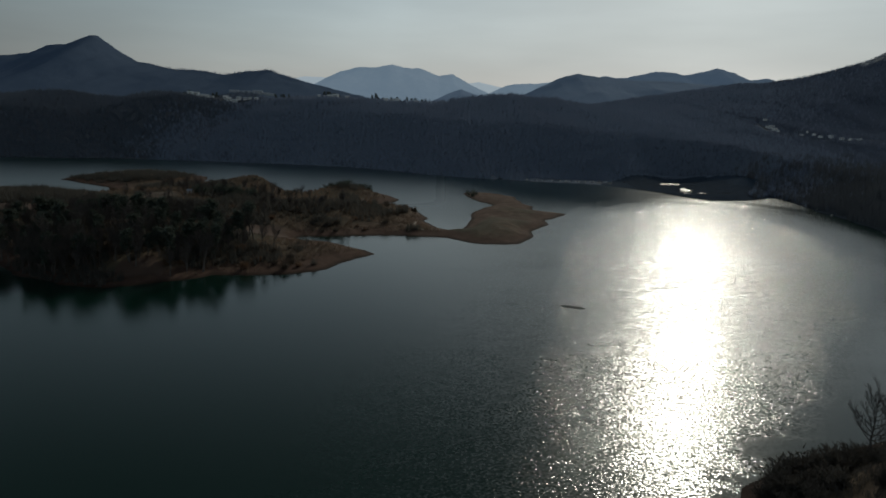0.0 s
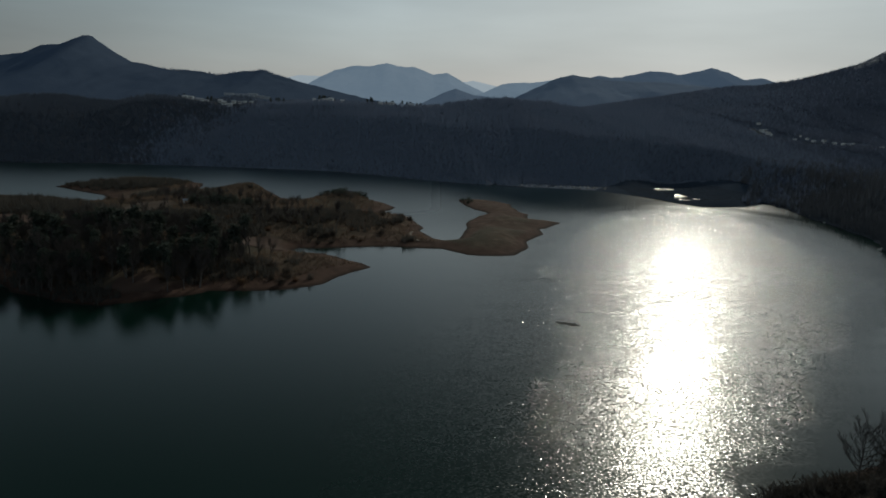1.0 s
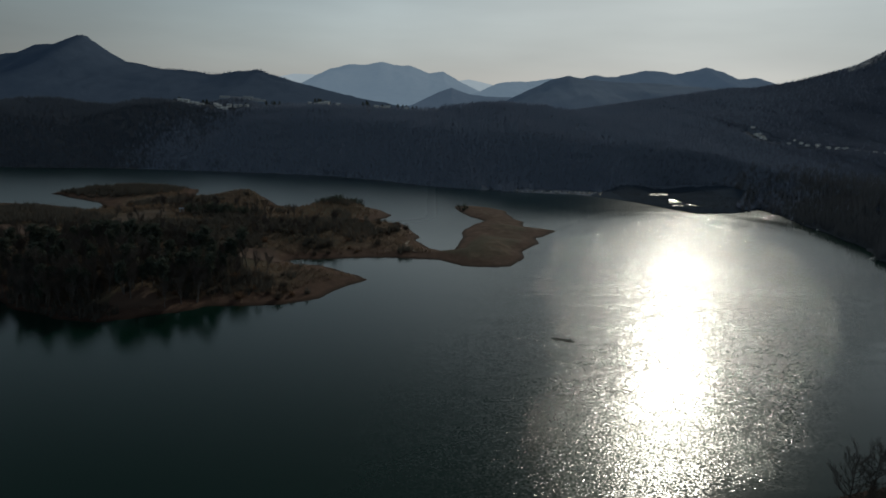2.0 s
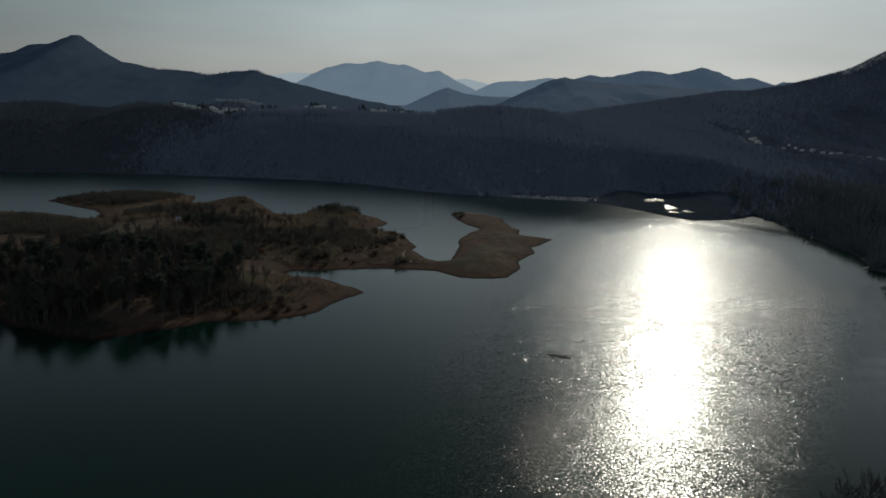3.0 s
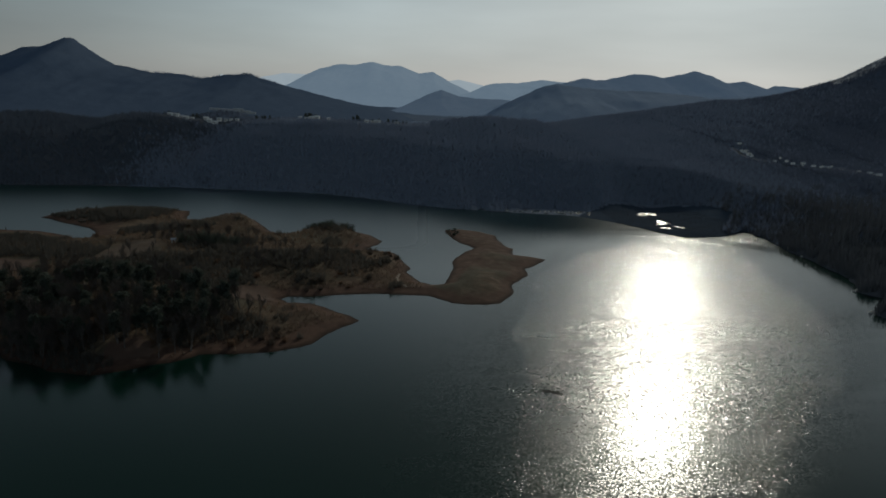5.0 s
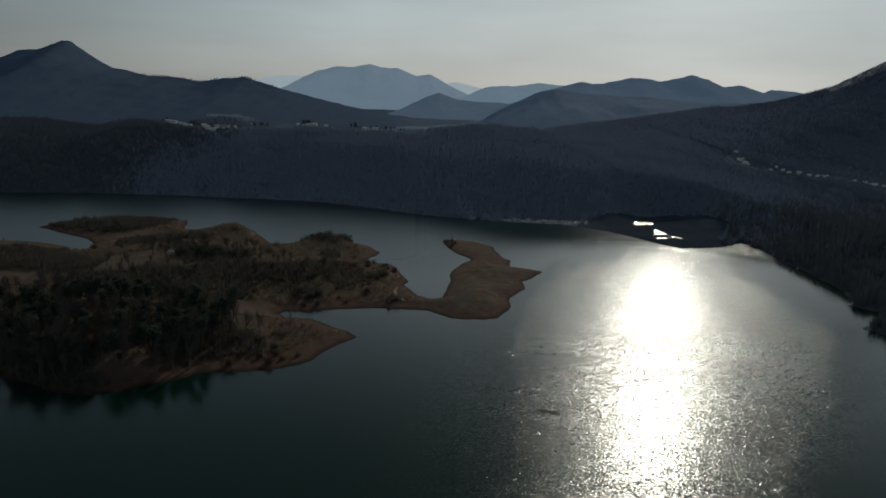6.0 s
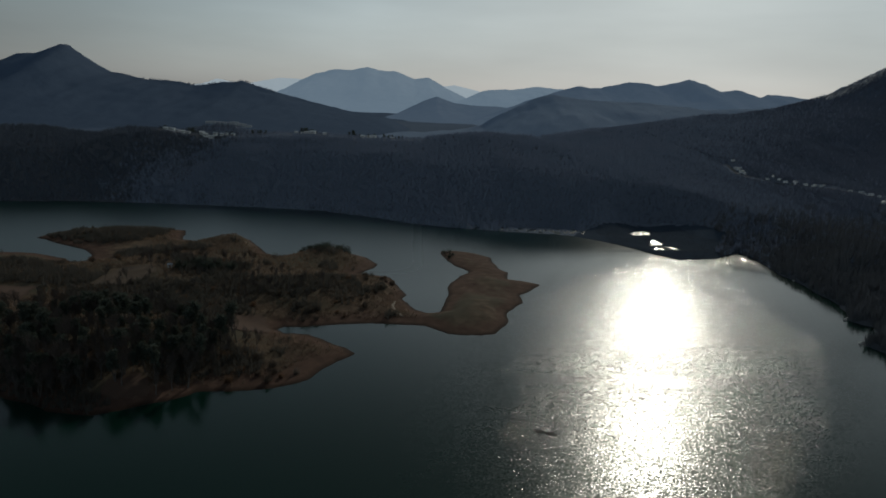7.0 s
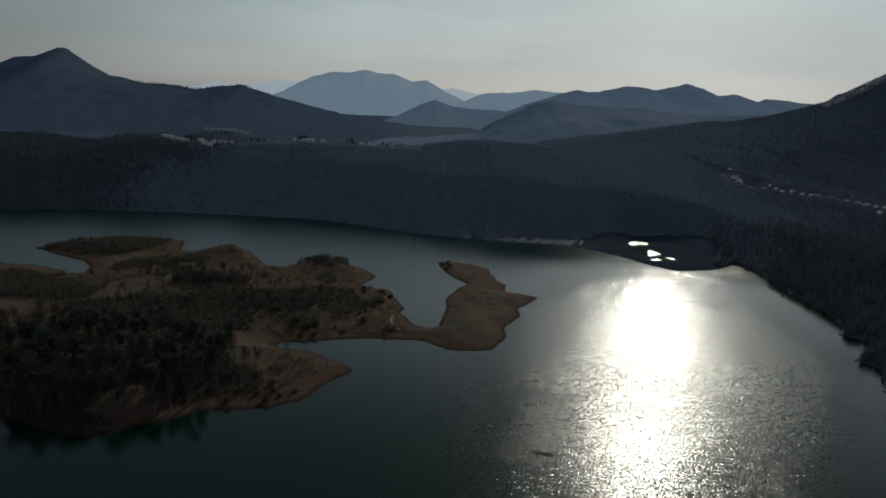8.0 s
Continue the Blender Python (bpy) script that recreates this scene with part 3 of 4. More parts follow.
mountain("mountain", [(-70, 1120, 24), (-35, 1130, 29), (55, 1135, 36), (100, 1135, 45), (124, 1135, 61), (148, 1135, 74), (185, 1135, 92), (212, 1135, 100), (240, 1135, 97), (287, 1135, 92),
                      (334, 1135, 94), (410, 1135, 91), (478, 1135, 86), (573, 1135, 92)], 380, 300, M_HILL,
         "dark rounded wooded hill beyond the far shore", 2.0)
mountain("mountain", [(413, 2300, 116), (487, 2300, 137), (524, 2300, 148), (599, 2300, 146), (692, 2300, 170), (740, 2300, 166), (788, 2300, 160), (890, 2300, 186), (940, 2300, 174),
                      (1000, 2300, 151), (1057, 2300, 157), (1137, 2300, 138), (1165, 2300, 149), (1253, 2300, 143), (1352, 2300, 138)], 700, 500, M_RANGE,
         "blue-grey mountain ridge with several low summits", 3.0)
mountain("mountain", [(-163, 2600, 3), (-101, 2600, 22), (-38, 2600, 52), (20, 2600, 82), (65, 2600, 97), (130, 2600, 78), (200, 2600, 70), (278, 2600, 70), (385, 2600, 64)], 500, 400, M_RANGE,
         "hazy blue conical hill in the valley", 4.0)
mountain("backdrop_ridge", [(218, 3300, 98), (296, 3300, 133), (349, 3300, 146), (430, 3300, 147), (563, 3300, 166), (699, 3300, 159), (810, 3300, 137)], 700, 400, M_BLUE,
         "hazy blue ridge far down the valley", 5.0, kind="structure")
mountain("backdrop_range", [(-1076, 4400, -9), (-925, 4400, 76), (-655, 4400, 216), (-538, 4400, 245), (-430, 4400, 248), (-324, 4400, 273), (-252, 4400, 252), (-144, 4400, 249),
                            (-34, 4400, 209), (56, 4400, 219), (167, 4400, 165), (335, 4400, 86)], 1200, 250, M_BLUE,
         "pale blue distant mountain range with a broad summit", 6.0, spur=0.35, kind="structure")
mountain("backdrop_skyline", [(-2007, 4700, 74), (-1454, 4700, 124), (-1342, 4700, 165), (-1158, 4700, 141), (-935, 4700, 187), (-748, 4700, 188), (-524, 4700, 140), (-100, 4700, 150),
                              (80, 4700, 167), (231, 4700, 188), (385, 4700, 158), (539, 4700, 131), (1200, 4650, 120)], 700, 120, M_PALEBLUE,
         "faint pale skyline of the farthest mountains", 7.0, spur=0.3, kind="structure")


# ---- woods on the hills: nobody could count these trees ----
def forest(name, places, size, mat, label, seed, solid=False, poles=15):
    """Leafless crowns and poles, joined into one mesh."""
    rng = np.random.RandomState(seed)
    n = len(places)
    base = np.array(places)
    h = size * rng.uniform(0.65, 1.25, n)
    w = h * rng.uniform(0.28, 0.42, n)
    turn = rng.uniform(0, 6.28, n)
    V, F = [], []
    sides = 5
    # crown: a ragged double cone of five sides
    top = np.stack([rng.normal(0, 0.1, n) * w, rng.normal(0, 0.1, n) * w, h], -1)
    low = np.stack([0 * h, 0 * h, h * 0.12], -1)
    rings = []
    for k in range(sides):
        a = turn + k * 2 * math.pi / sides
        r = w * rng.uniform(0.7, 1.25, n)
        rings.append(np.stack([r * np.cos(a), r * np.sin(a), h * rng.uniform(0.4, 0.72, n)], -1))
    spikes = []
    for k in range(poles):
        a, r = turn + k * 2.4, w * np.sqrt(rng.uniform(0.0, 1.6, n))
        tip = np.stack([r * np.cos(a), r * np.sin(a), h * (1.12 - 0.33 * (r / w) ** 2) * rng.uniform(0.88, 1.08, n)], -1)
        side = np.stack([-np.sin(a), np.cos(a), 0 * a], -1) * ((0.09 if solid else 0.05) * h)[:, None]
        root = np.stack([0.5 * r * np.cos(a), 0.5 * r * np.sin(a), h * (0.5 if solid else 0.05)], -1)
        spikes += [tip, root + side, root - side]
    cols = np.stack(([top, low] + rings if solid else []) + spikes, 1) + base[:, None, :]
    per = cols.shape[1]
    tri = []
    if solid:
        tri = [t for k in range(sides) for t in ((0, 2 + k, 2 + (k + 1) % sides), (1, 2 + (k + 1) % sides, 2 + k))]
    o = 2 + sides if solid else 0
    tri += [(o + 3 * k, o + 1 + 3 * k, o + 2 + 3 * k) for k in range(poles)]
    faces = (np.arange(n)[:, None, None] * per + np.array(tri)[None]).reshape(-1, 3)
    me = bpy.data.meshes.new(name)
    me.vertices.add(n * per)
    me.vertices.foreach_set("co", cols.astype(np.float32).ravel())
    me.loops.add(faces.size)
    me.loops.foreach_set("vertex_index", faces.astype(np.int32).ravel())
    me.polygons.add(len(faces))
    me.polygons.foreach_set("loop_start", np.arange(0, faces.size, 3, dtype=np.int32))
    me.polygons.foreach_set("loop_total", np.full(len(faces), 3, dtype=np.int32))
    me.update(calc_edges=True)
    me.materials.append(mat)
    return tagged(new(name, me), label, "woodland", kind="stuff")


# twig colour raised and blued: distance haze is painted into it
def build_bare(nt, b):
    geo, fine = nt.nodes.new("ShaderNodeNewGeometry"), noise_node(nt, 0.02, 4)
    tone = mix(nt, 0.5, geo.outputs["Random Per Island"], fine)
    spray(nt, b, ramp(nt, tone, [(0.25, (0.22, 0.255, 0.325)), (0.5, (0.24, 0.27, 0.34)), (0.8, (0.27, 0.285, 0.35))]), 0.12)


M_WOODS = material("haze_tinted_woods", build_bare)


def scatter(count, x0, x1, y0, y1, seed, keep):
    rng = np.random.RandomState(seed)
    x, y = rng.uniform(x0, x1, count), rng.uniform(y0, y1, count)
    z = land_height(x, y)
    ok = keep(x, y, z)
    return np.stack([x, y, z - 0.4], -1)[ok]


VILLAGE_X = [-221, -216.5, -212, -206.5, -203, -192, -188, -183, -178.5, -173.5, -169, -165, -109.5, -104, -99, -93.5, -84.5, -51, -45.5, -40, -24]
EAST_ROAD = [(268, 588), (266, 571), (264, 556), (268, 542), (277, 529), (287, 516), (301, 509), (309, 503), (315, 486), (326, 475), (338, 470), (354, 461)]


def clear_of_road(x, y, room):
    d = np.full(x.shape, 1e9)
    for (ax, ay), (bx, by) in zip(EAST_ROAD, EAST_ROAD[1:]):
        s = np.clip(((x - ax) * (bx - ax) + (y - ay) * (by - ay)) / ((bx - ax) ** 2 + (by - ay) ** 2), 0, 1)
        d = np.minimum(d, np.hypot(x - ax - s * (bx - ax), y - ay - s * (by - ay)))
    return d > room


def in_village(x, y):
    return ((y > 602) & (y < 614) & (x > -234) & (x < 6)) | ((np.abs(x + 190) < 24) & (y > 688) & (y < 712))


west_woods = scatter(74000, -470, 260, 430, 720, 3, lambda x, y, z: (z > 0.12) & ~in_village(x, y) & (np.abs(x) < y * 0.8) & (np.hypot(x - 150, y - 428) > 44) & (np.hypot((x - 86) / 2.2, y - 441) > 14))
east_woods = scatter(118000, 150, 640, 190, 860, 4, lambda x, y, z: (z > 0.25) & (np.hypot(x - 152, y - 384) > 26) & (x < y * 0.85) & clear_of_road(x, y, 5) & (np.hypot(x - 150, y - 428) > 44) & (x + y * 0.4 > 250))
# shaded copy of the leafless woods: the west's darker tone is painted in
def build_shaded_woods(nt, b):
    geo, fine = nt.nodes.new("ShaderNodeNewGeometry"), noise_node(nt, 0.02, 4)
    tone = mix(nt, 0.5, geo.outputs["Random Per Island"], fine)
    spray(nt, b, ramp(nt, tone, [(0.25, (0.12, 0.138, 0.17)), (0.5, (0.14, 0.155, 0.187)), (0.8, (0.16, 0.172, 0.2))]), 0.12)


M_SHADED_WOODS = material("shaded_woods", build_shaded_woods)
shaded_west = west_woods[:, 0] < -150 + 220 * fbm(west_woods[:, 0], west_woods[:, 1], 90, 4) + np.random.RandomState(9).uniform(-70, 70, len(west_woods))
forest("forest", west_woods[~shaded_west], 3.7, M_WOODS, "leafless grey woods on the far shore hills", 11, False, 8)
forest("forest", west_woods[shaded_west], 3.7, M_SHADED_WOODS, "shaded copy of the leafless woods on the far shore hills", 18, False, 8)
east_near = east_woods[:, 1] < 395 + 60 * fbm(east_woods[:, 0], east_woods[:, 1], 40, 3) + np.random.RandomState(8).uniform(-45, 45, len(east_woods))
# more pale trees towards the saddle, so the painted haze fades in gradually
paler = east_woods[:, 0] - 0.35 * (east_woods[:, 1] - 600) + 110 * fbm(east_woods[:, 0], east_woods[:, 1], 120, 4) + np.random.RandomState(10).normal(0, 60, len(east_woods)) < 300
M_SLOPE = twiggy("haze_tinted_slope", (0.14, 0.16, 0.21), (0.175, 0.19, 0.24), 0.08, 0.12)
forest("forest", east_woods[~east_near & paler], 3.7, M_WOODS, "leafless woods over a saddle between the hills, painted paler as haze", 19, False, 8)
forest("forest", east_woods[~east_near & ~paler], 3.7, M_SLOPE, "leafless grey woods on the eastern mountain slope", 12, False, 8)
# nearer woods: a darker base colour stands in for thinner haze
M_NEAR_WOODS = twiggy("near_woods_less_haze", (0.10, 0.105, 0.115), (0.145, 0.145, 0.15), 0.15, 0.12)
forest("forest", east_woods[east_near], 4.2, M_NEAR_WOODS, "darker leafless woods along the eastern shore, painted with less haze", 15, False, 12)


# bare trees along the mountain's saddle break its outline
ridge_x = np.random.RandomState(5).uniform(-660, -330, 260)
ridge_z = np.interp(ridge_x, [-699, -638, -563, -500, -436, -404, -347, -258], [116, 105, 101, 95, 105, 109, 92, 70])
forest("forest", np.stack([ridge_x, 1610 + np.random.RandomState(6).uniform(-12, 12, 260), ridge_z - 4.5], -1), 7.0, M_WOODS, "bare trees along a mountain crest", 16, False, 9)


# bare trees along the eastern crest; their pale colour paints the backlit fringe
M_RIM_TWIGS = twiggy("pale_rim_twigs", (0.38, 0.41, 0.46), (0.55, 0.58, 0.63), 0.2, 0.9)
rim_x, rim_y = np.random.RandomState(30).uniform(465, 655, 420), np.random.RandomState(31).uniform(786, 801, 420)
forest("forest", np.stack([rim_x, rim_y, land_height(rim_x, rim_y) - 0.5], -1), 4.6, M_RIM_TWIGS, "sparse bare trees along the eastern crest, pale as a backlit fringe", 34, False, 6)


# low reeds on the flats round the pools
def reed_keep(x, y, z):
    dry = np.ones(x.shape, bool)
    for p in POOLS:
        dry &= (signed_distance(p, x, y) < -0.6) | (fbm(x, y * 0.5, 3.5, 2) > 0.02)
    return (z > -2.0) & (z < 4) & dry & (signed_distance(LAKE, x, y) < 0.5)


M_REED = twiggy("dark_reeds", (0.04, 0.045, 0.054), (0.065, 0.07, 0.08))
reeds = scatter(14000, 120, 200, 366, 470, 44, reed_keep)
reeds[:, 2] = np.maximum(reeds[:, 2], -0.15)
forest("reeds", reeds, 0.9, M_REED, "dark winter reeds on the flat far shore", 17, False, 6)


# ---- trees one can tell apart ----
def tube(V, F, a, b, r0, r1, n=4):
    d = (b - a).normalized()
    s = d.orthogonal().normalized()
    t = d.cross(s)
    k = len(V)
    for p, r in ((a, r0), (b, r1)):
        V += [p + r * (math.cos(2 * math.pi * i / n) * s + math.sin(2 * math.pi * i / n) * t) for i in range(n)]
    F += [(k + i, k + (i + 1) % n, k + n + (i + 1) % n, k + n + i) for i in range(n)]


def bare_tree(height, seed, label, category="tree", group="", spread=0.75, detail=4, fine=3):
    """A leafless tree: tapered trunk and limbs, and a crown of fine twigs."""
    rng = random.Random(seed)
    TV, TF, CV, CF = [], [], [], []

    def grow(p, d, length, r, level):
        steps = 3
        for i in range(steps):
            e = Vector((rng.gauss(0, 0.13), rng.gauss(0, 0.13), rng.gauss(0.05, 0.06)))
            d = (d + e).normalized()
            q = p + d * length / steps
            r1 = r * 0.8
            if level < detail - 1:
                tube(TV, TF, p, q, r, r1, 6 if level == 0 else 4)
            else:
                tube(CV, CF, p, q, max(r, 0.018), max(r1, 0.009), 3)
            p, r = q, r1
            if level < detail and (i > 0 or level > 0):
                for _ in range(2 if level < detail - 1 else fine):
                    side = Vector((rng.gauss(0, 1), rng.gauss(0, 1), rng.uniform(0.0, 1.1))).normalized()
                    grow(p, (d * 0.75 + side * spread).normalized(), length * rng.uniform(0.5, 0.72), r * 0.6, level + 1)
        if level < detail:
            grow(p, d, length * 0.65, r, level + 1)

    grow(Vector((0, 0, -0.4)), Vector((0, 0, 1)), height * 0.42, height * 0.022, 0)
    top = max(v.z for v in CV)
    k = height / top
    tree = new("tree")
    for name, V, F, m in (("trunk", TV, TF, M_BARK), ("crown", CV, CF, M_TWIG)):
        mesh_object(name, [v * k for v in V], F, m, tree)
    return tagged(tree, label, category, group)


def fan_tree(height, reach, seed, label, group):
    """A tall leafless tree: straight trunk, limbs that fan out and curve upwards, and a haze of fine twigs."""
    rng = random.Random(seed)
    TV, TF, LV, LF, CV, CF = [], [], [], [], [], []
    stem = [Vector((0, 0, -0.4))]
    for i in range(9):
        stem.append(stem[-1] + Vector((rng.gauss(0, 0.05), rng.gauss(0, 0.05), 0.092 * height)))
        tube(TV, TF, stem[-2], stem[-1], height * 0.016 * (1 - 0.1 * i), height * 0.016 * (0.9 - 0.1 * i), 7)
    for i in range(24):
        s = 0.4 + 0.54 * i / 23
        k = int(s * 9)
        p = stem[k].lerp(stem[k + 1], s * 9 - k)
        a, up = 2.4 * i + rng.gauss(0, 0.3), 0.1 + 1.3 * s * s + rng.gauss(0, 0.12)
        d = Vector((math.cos(a), math.sin(a), up)).normalized()
        length, r = reach * (1.25 - 0.75 * abs(s - 0.4)) * rng.uniform(0.8, 1.15), height * 0.0085 * (1.25 - s)
        for j in range(6):
            d = (d + Vector((rng.gauss(0, 0.1), rng.gauss(0, 0.1), 0.1))).normalized()
            q = p + d * length / 6
            tube(LV, LF, p, q, r, r * 0.82, 5)
            p, r = q, r * 0.82
            for _ in range(3 if j > 1 else 1):
                e = (d + 0.75 * Vector((rng.gauss(0, 1), rng.gauss(0, 1), rng.uniform(-0.1, 0.9))).normalized()).normalized()
                b, w = p, max(r * 0.55, 0.014)
                part_len = length * rng.uniform(0.16, 0.32)
                for _ in range(3):
                    e = (e + Vector((rng.gauss(0, 0.15), rng.gauss(0, 0.15), 0.1))).normalized()
                    c = b + e * part_len / 3
                    tube(CV, CF, b, c, w, w * 0.75, 3)
                    for _ in range(3):
                        f = (e + 0.8 * Vector((rng.gauss(0, 1), rng.gauss(0, 1), rng.uniform(0, 1))).normalized()).normalized()
                        tube(CV, CF, c, c + f * part_len * rng.uniform(0.3, 0.6), 0.011, 0.005, 3)
                    b, w = c, w * 0.75
    tree = new("tree")
    for name, V, F, m in (("trunk", TV, TF, M_BARK), ("limbs", LV, LF, M_BARK), ("crown", CV, CF, M_TWIG)):
        mesh_object(name, V, F, m, tree)
    return tagged(tree, label, "tree", group)


def pine_tree(height, seed, label, group=""):
    """A pine: leaning trunk, limbs and a ragged crown of needle tufts."""
    rng = random.Random(seed)
    TV, TF, CV, CF = [], [], [], []
    p, d = Vector((0, 0, -0.4)), Vector((rng.gauss(0, 0.05), rng.gauss(0, 0.05), 1)).normalized()
    pts = [p]
    for i in range(6):
        d = (d + Vector((rng.gauss(0, 0.06), rng.gauss(0, 0.06), 0.05))).normalized()
        q = p + d * height / 6.4
        tube(TV, TF, p, q, height * 0.02 * (1 - i / 7), height * 0.02 * (1 - (i + 1) / 7), 6)
        pts.append(q)
        p = q
    for i in range(46):
        s = rng.uniform(0.34, 1.0) ** 0.8
        k = min(int(s * 6), 5)
        root = pts[k].lerp(pts[k + 1], s * 6 - k)
        a, reach = rng.uniform(0, 6.28), height * rng.uniform(0.04, 0.25) * (1.15 - s * 0.75)
        tip = root + Vector((math.cos(a) * reach, math.sin(a) * reach, reach * rng.uniform(-0.1, 0.4)))
        if i % 3 == 0:
            tube(TV, TF, root, tip, 0.06, 0.02, 3)
        size = height * rng.uniform(0.05, 0.095)
        for _ in range(15):
            u = Vector((rng.gauss(0, 1), rng.gauss(0, 1), rng.gauss(0.15, 0.6))).normalized()
            w = u.orthogonal().normalized()
            w.rotate(Matrix.Rotation(rng.uniform(0, 6.28), 3, u))
            c = tip + Vector((rng.gauss(0, 0.5), rng.gauss(0, 0.5), rng.gauss(0, 0.3))) * size
            n = len(CV)
            CV += [c - w * size * 0.3, c + w * size * 0.3, c + u * size * rng.uniform(0.7, 1.3)]
            CF.append((n, n + 1, n + 2))
    tree = new("pine_tree")
    mesh_object("trunk", TV, TF, M_BARK, tree)
    mesh_object("crown", CV, CF, M_PINE, tree)
    return tagged(tree, label, "tree", group)


def shrub(size, seed, mat, label, group):
    """A leafless thicket of many fine stems."""
    rng = random.Random(seed)
    V, F = [], []
    for i in range(90):
        a, lean = rng.uniform(0, 6.28), rng.uniform(0.05, 0.95)
        p = Vector((rng.gauss(0, 0.22), rng.gauss(0, 0.22), -0.1)) * size
        d = Vector((math.cos(a) * lean, math.sin(a) * lean, 1.0)).normalized()
        r, length = 0.02, size * rng.uniform(0.5, 1.0)
        for k in range(3):
            q = p + d * length / 3
            tube(V, F, p, q, r, r * 0.7, 3)
            for _ in range(2):
                e = (d + Vector((rng.gauss(0, 0.6), rng.gauss(0, 0.6), rng.gauss(0.2, 0.4)))).normalized()
                s = e.orthogonal().normalized() * 0.03 * size
                n = len(V)
                V += [q - s, q + s, q + e * length * 0.3]
                F.append((n, n + 1, n + 2))
            d = (d + Vector((rng.gauss(0, 0.2), rng.gauss(0, 0.2), 0.05))).normalized()
            p, r = q, r * 0.7
    ob = mesh_object("shrub", V, F, mat)
    return tagged(ob, label, "shrub", group)


def plant(kinds, places, seed, low=0.75, high=1.2):
    """Set out copies of the kinds at the places; the first of each kind takes the first place of its own."""
    rng = random.Random(seed)
    used = set()
    for x, y in places:
        z = height_at(x, y)
        if z < 0.25:
            continue
        ob = rng.choice(kinds)
        s = rng.uniform(low, high)
        m = pose(x, y, z - 0.05, 0, 0, rng.uniform(0, 360)) @ Matrix.Diagonal((s, s, s * rng.uniform(0.9, 1.1), 1))
        if ob.name in used or ob.get("set"):
            c = copy_thing(ob, m)
            c.matrix_basis = m
        else:
            ob.matrix_basis = m
            used.add(ob.name)
    return used


def spots(count, cx, cy, rx, ry, seed, apart=2.0):
    """Random places in an ellipse, not too near one another."""
    rng, out = random.Random(seed), []
    for _ in range(count * 30):
        a, r = rng.uniform(0, 6.283), math.sqrt(rng.random())
        p = (cx + rx * r * math.cos(a), cy + ry * r * math.sin(a))
        if all((p[0] - q[0]) ** 2 + (p[1] - q[1]) ** 2 > apart ** 2 for q in out):
            out.append(p)
        if len(out) >= count:
            break
    return out


GROVE = "trees of the peninsula grove"
PINES = [pine_tree(h, k, "dark green pine in a dense lakeside grove", GROVE) for k, h in enumerate((8.5, 10.0, 7.2))]
BARE = [bare_tree(h, 20 + k, "grey leafless tree in a dense lakeside grove", "tree", GROVE, 0.75, 3) for k, h in enumerate((8.0, 9.5, 6.8))]
grove = spots(30, -106, 177, 14, 5, 29, 2.0) + spots(34, -98, 181, 34, 9, 28, 2.6) + spots(36, -122, 192, 28, 13, 18, 3.0) + spots(150, -98, 204, 36, 28, 1, 2.9) + spots(56, -136, 224, 30, 22, 2, 3.4) + spots(16, -62, 207, 12, 14, 3, 3.2)
plant(PINES + BARE + BARE, grove, 5)
plant(BARE, spots(40, -100, 306, 30, 20, 6, 4.0) + spots(30, -56, 275, 24, 20, 7, 4.0) + spots(16, -108, 262, 22, 14, 17, 5.0)
      + spots(6, -62, 262, 12, 8, 8, 3.0), 10, 0.5, 0.85)
EVERGREEN = [shrub(3.0, 90 + k, M_PINE, "dark evergreen bush in a dense clump by the shore", "evergreen bushes") for k in range(2)]
plant(EVERGREEN, spots(28, -49, 355, 13, 6, 12, 1.5) + spots(20, -96, 300, 14, 8, 16, 1.8), 14, 0.45, 1.5)
plant(EVERGREEN, spots(18, 15.5, 363, 4.5, 9, 13, 1.0), 15, 0.25, 0.55)
# dark pines among the village houses on the crest
CREST_PINES = [pine_tree(h, 40 + k, "dark pine beside the village on the hill crest", "village pines") for k, h in enumerate((5.2, 4.2, 6.0))]
crest_spots = (spots(12, -211, 620, 18, 3, 51, 2.0) + spots(14, -98, 617, 9, 3, 52, 1.6) + spots(8, -141, 615, 8, 3, 53, 2.0)
               + spots(18, -40, 616, 26, 4, 54, 2.0) + spots(6, -176, 617, 12, 2, 55, 2.0))
plant(CREST_PINES, crest_spots, 57, 0.6, 1.15)
SHRUBS = [shrub(2.2, 50 + k, M_SHRUB, "dry leafless shrub on the brown shore slope", "shrubs of the shore") for k in range(3)]
SHRUBS += [shrub(2.0, 60, M_RUST, "rust-brown shrub with withered leaves", "shrubs of the shore")]
plant(SHRUBS, spots(38, -75, 192, 38, 12, 21, 2.5) + spots(30, -60, 255, 40, 22, 22, 3) + spots(22, -130, 330, 44, 30, 23, 3) + spots(12, -20, 285, 12, 22, 24, 3), 25, 0.5, 1.1)

# low brush that covers the peninsula between the trees and the fields
def brush_keep(x, y, z):
    inland = signed_distance(PENINSULA, x, y)
    gap = fbm(x, y, 22, 3)
    return (inland > 3 + 10 * gap) & (LATTICE[(x * 7).astype(int) % 256, (y * 7).astype(int) % 256] < inland / 9) & (gap > -0.24) & (x < 0) & (x > -0.75 * y) & ~((x < -140) & (y > 316) & (y < 350)) & ~field_at(x, y, 1.5)


def field_at(x, y, room):
    hit = np.zeros(np.shape(x), bool)
    for corners, _, _ in FIELDS:
        hit |= signed_distance(corners, x, y) > -room
    return hit


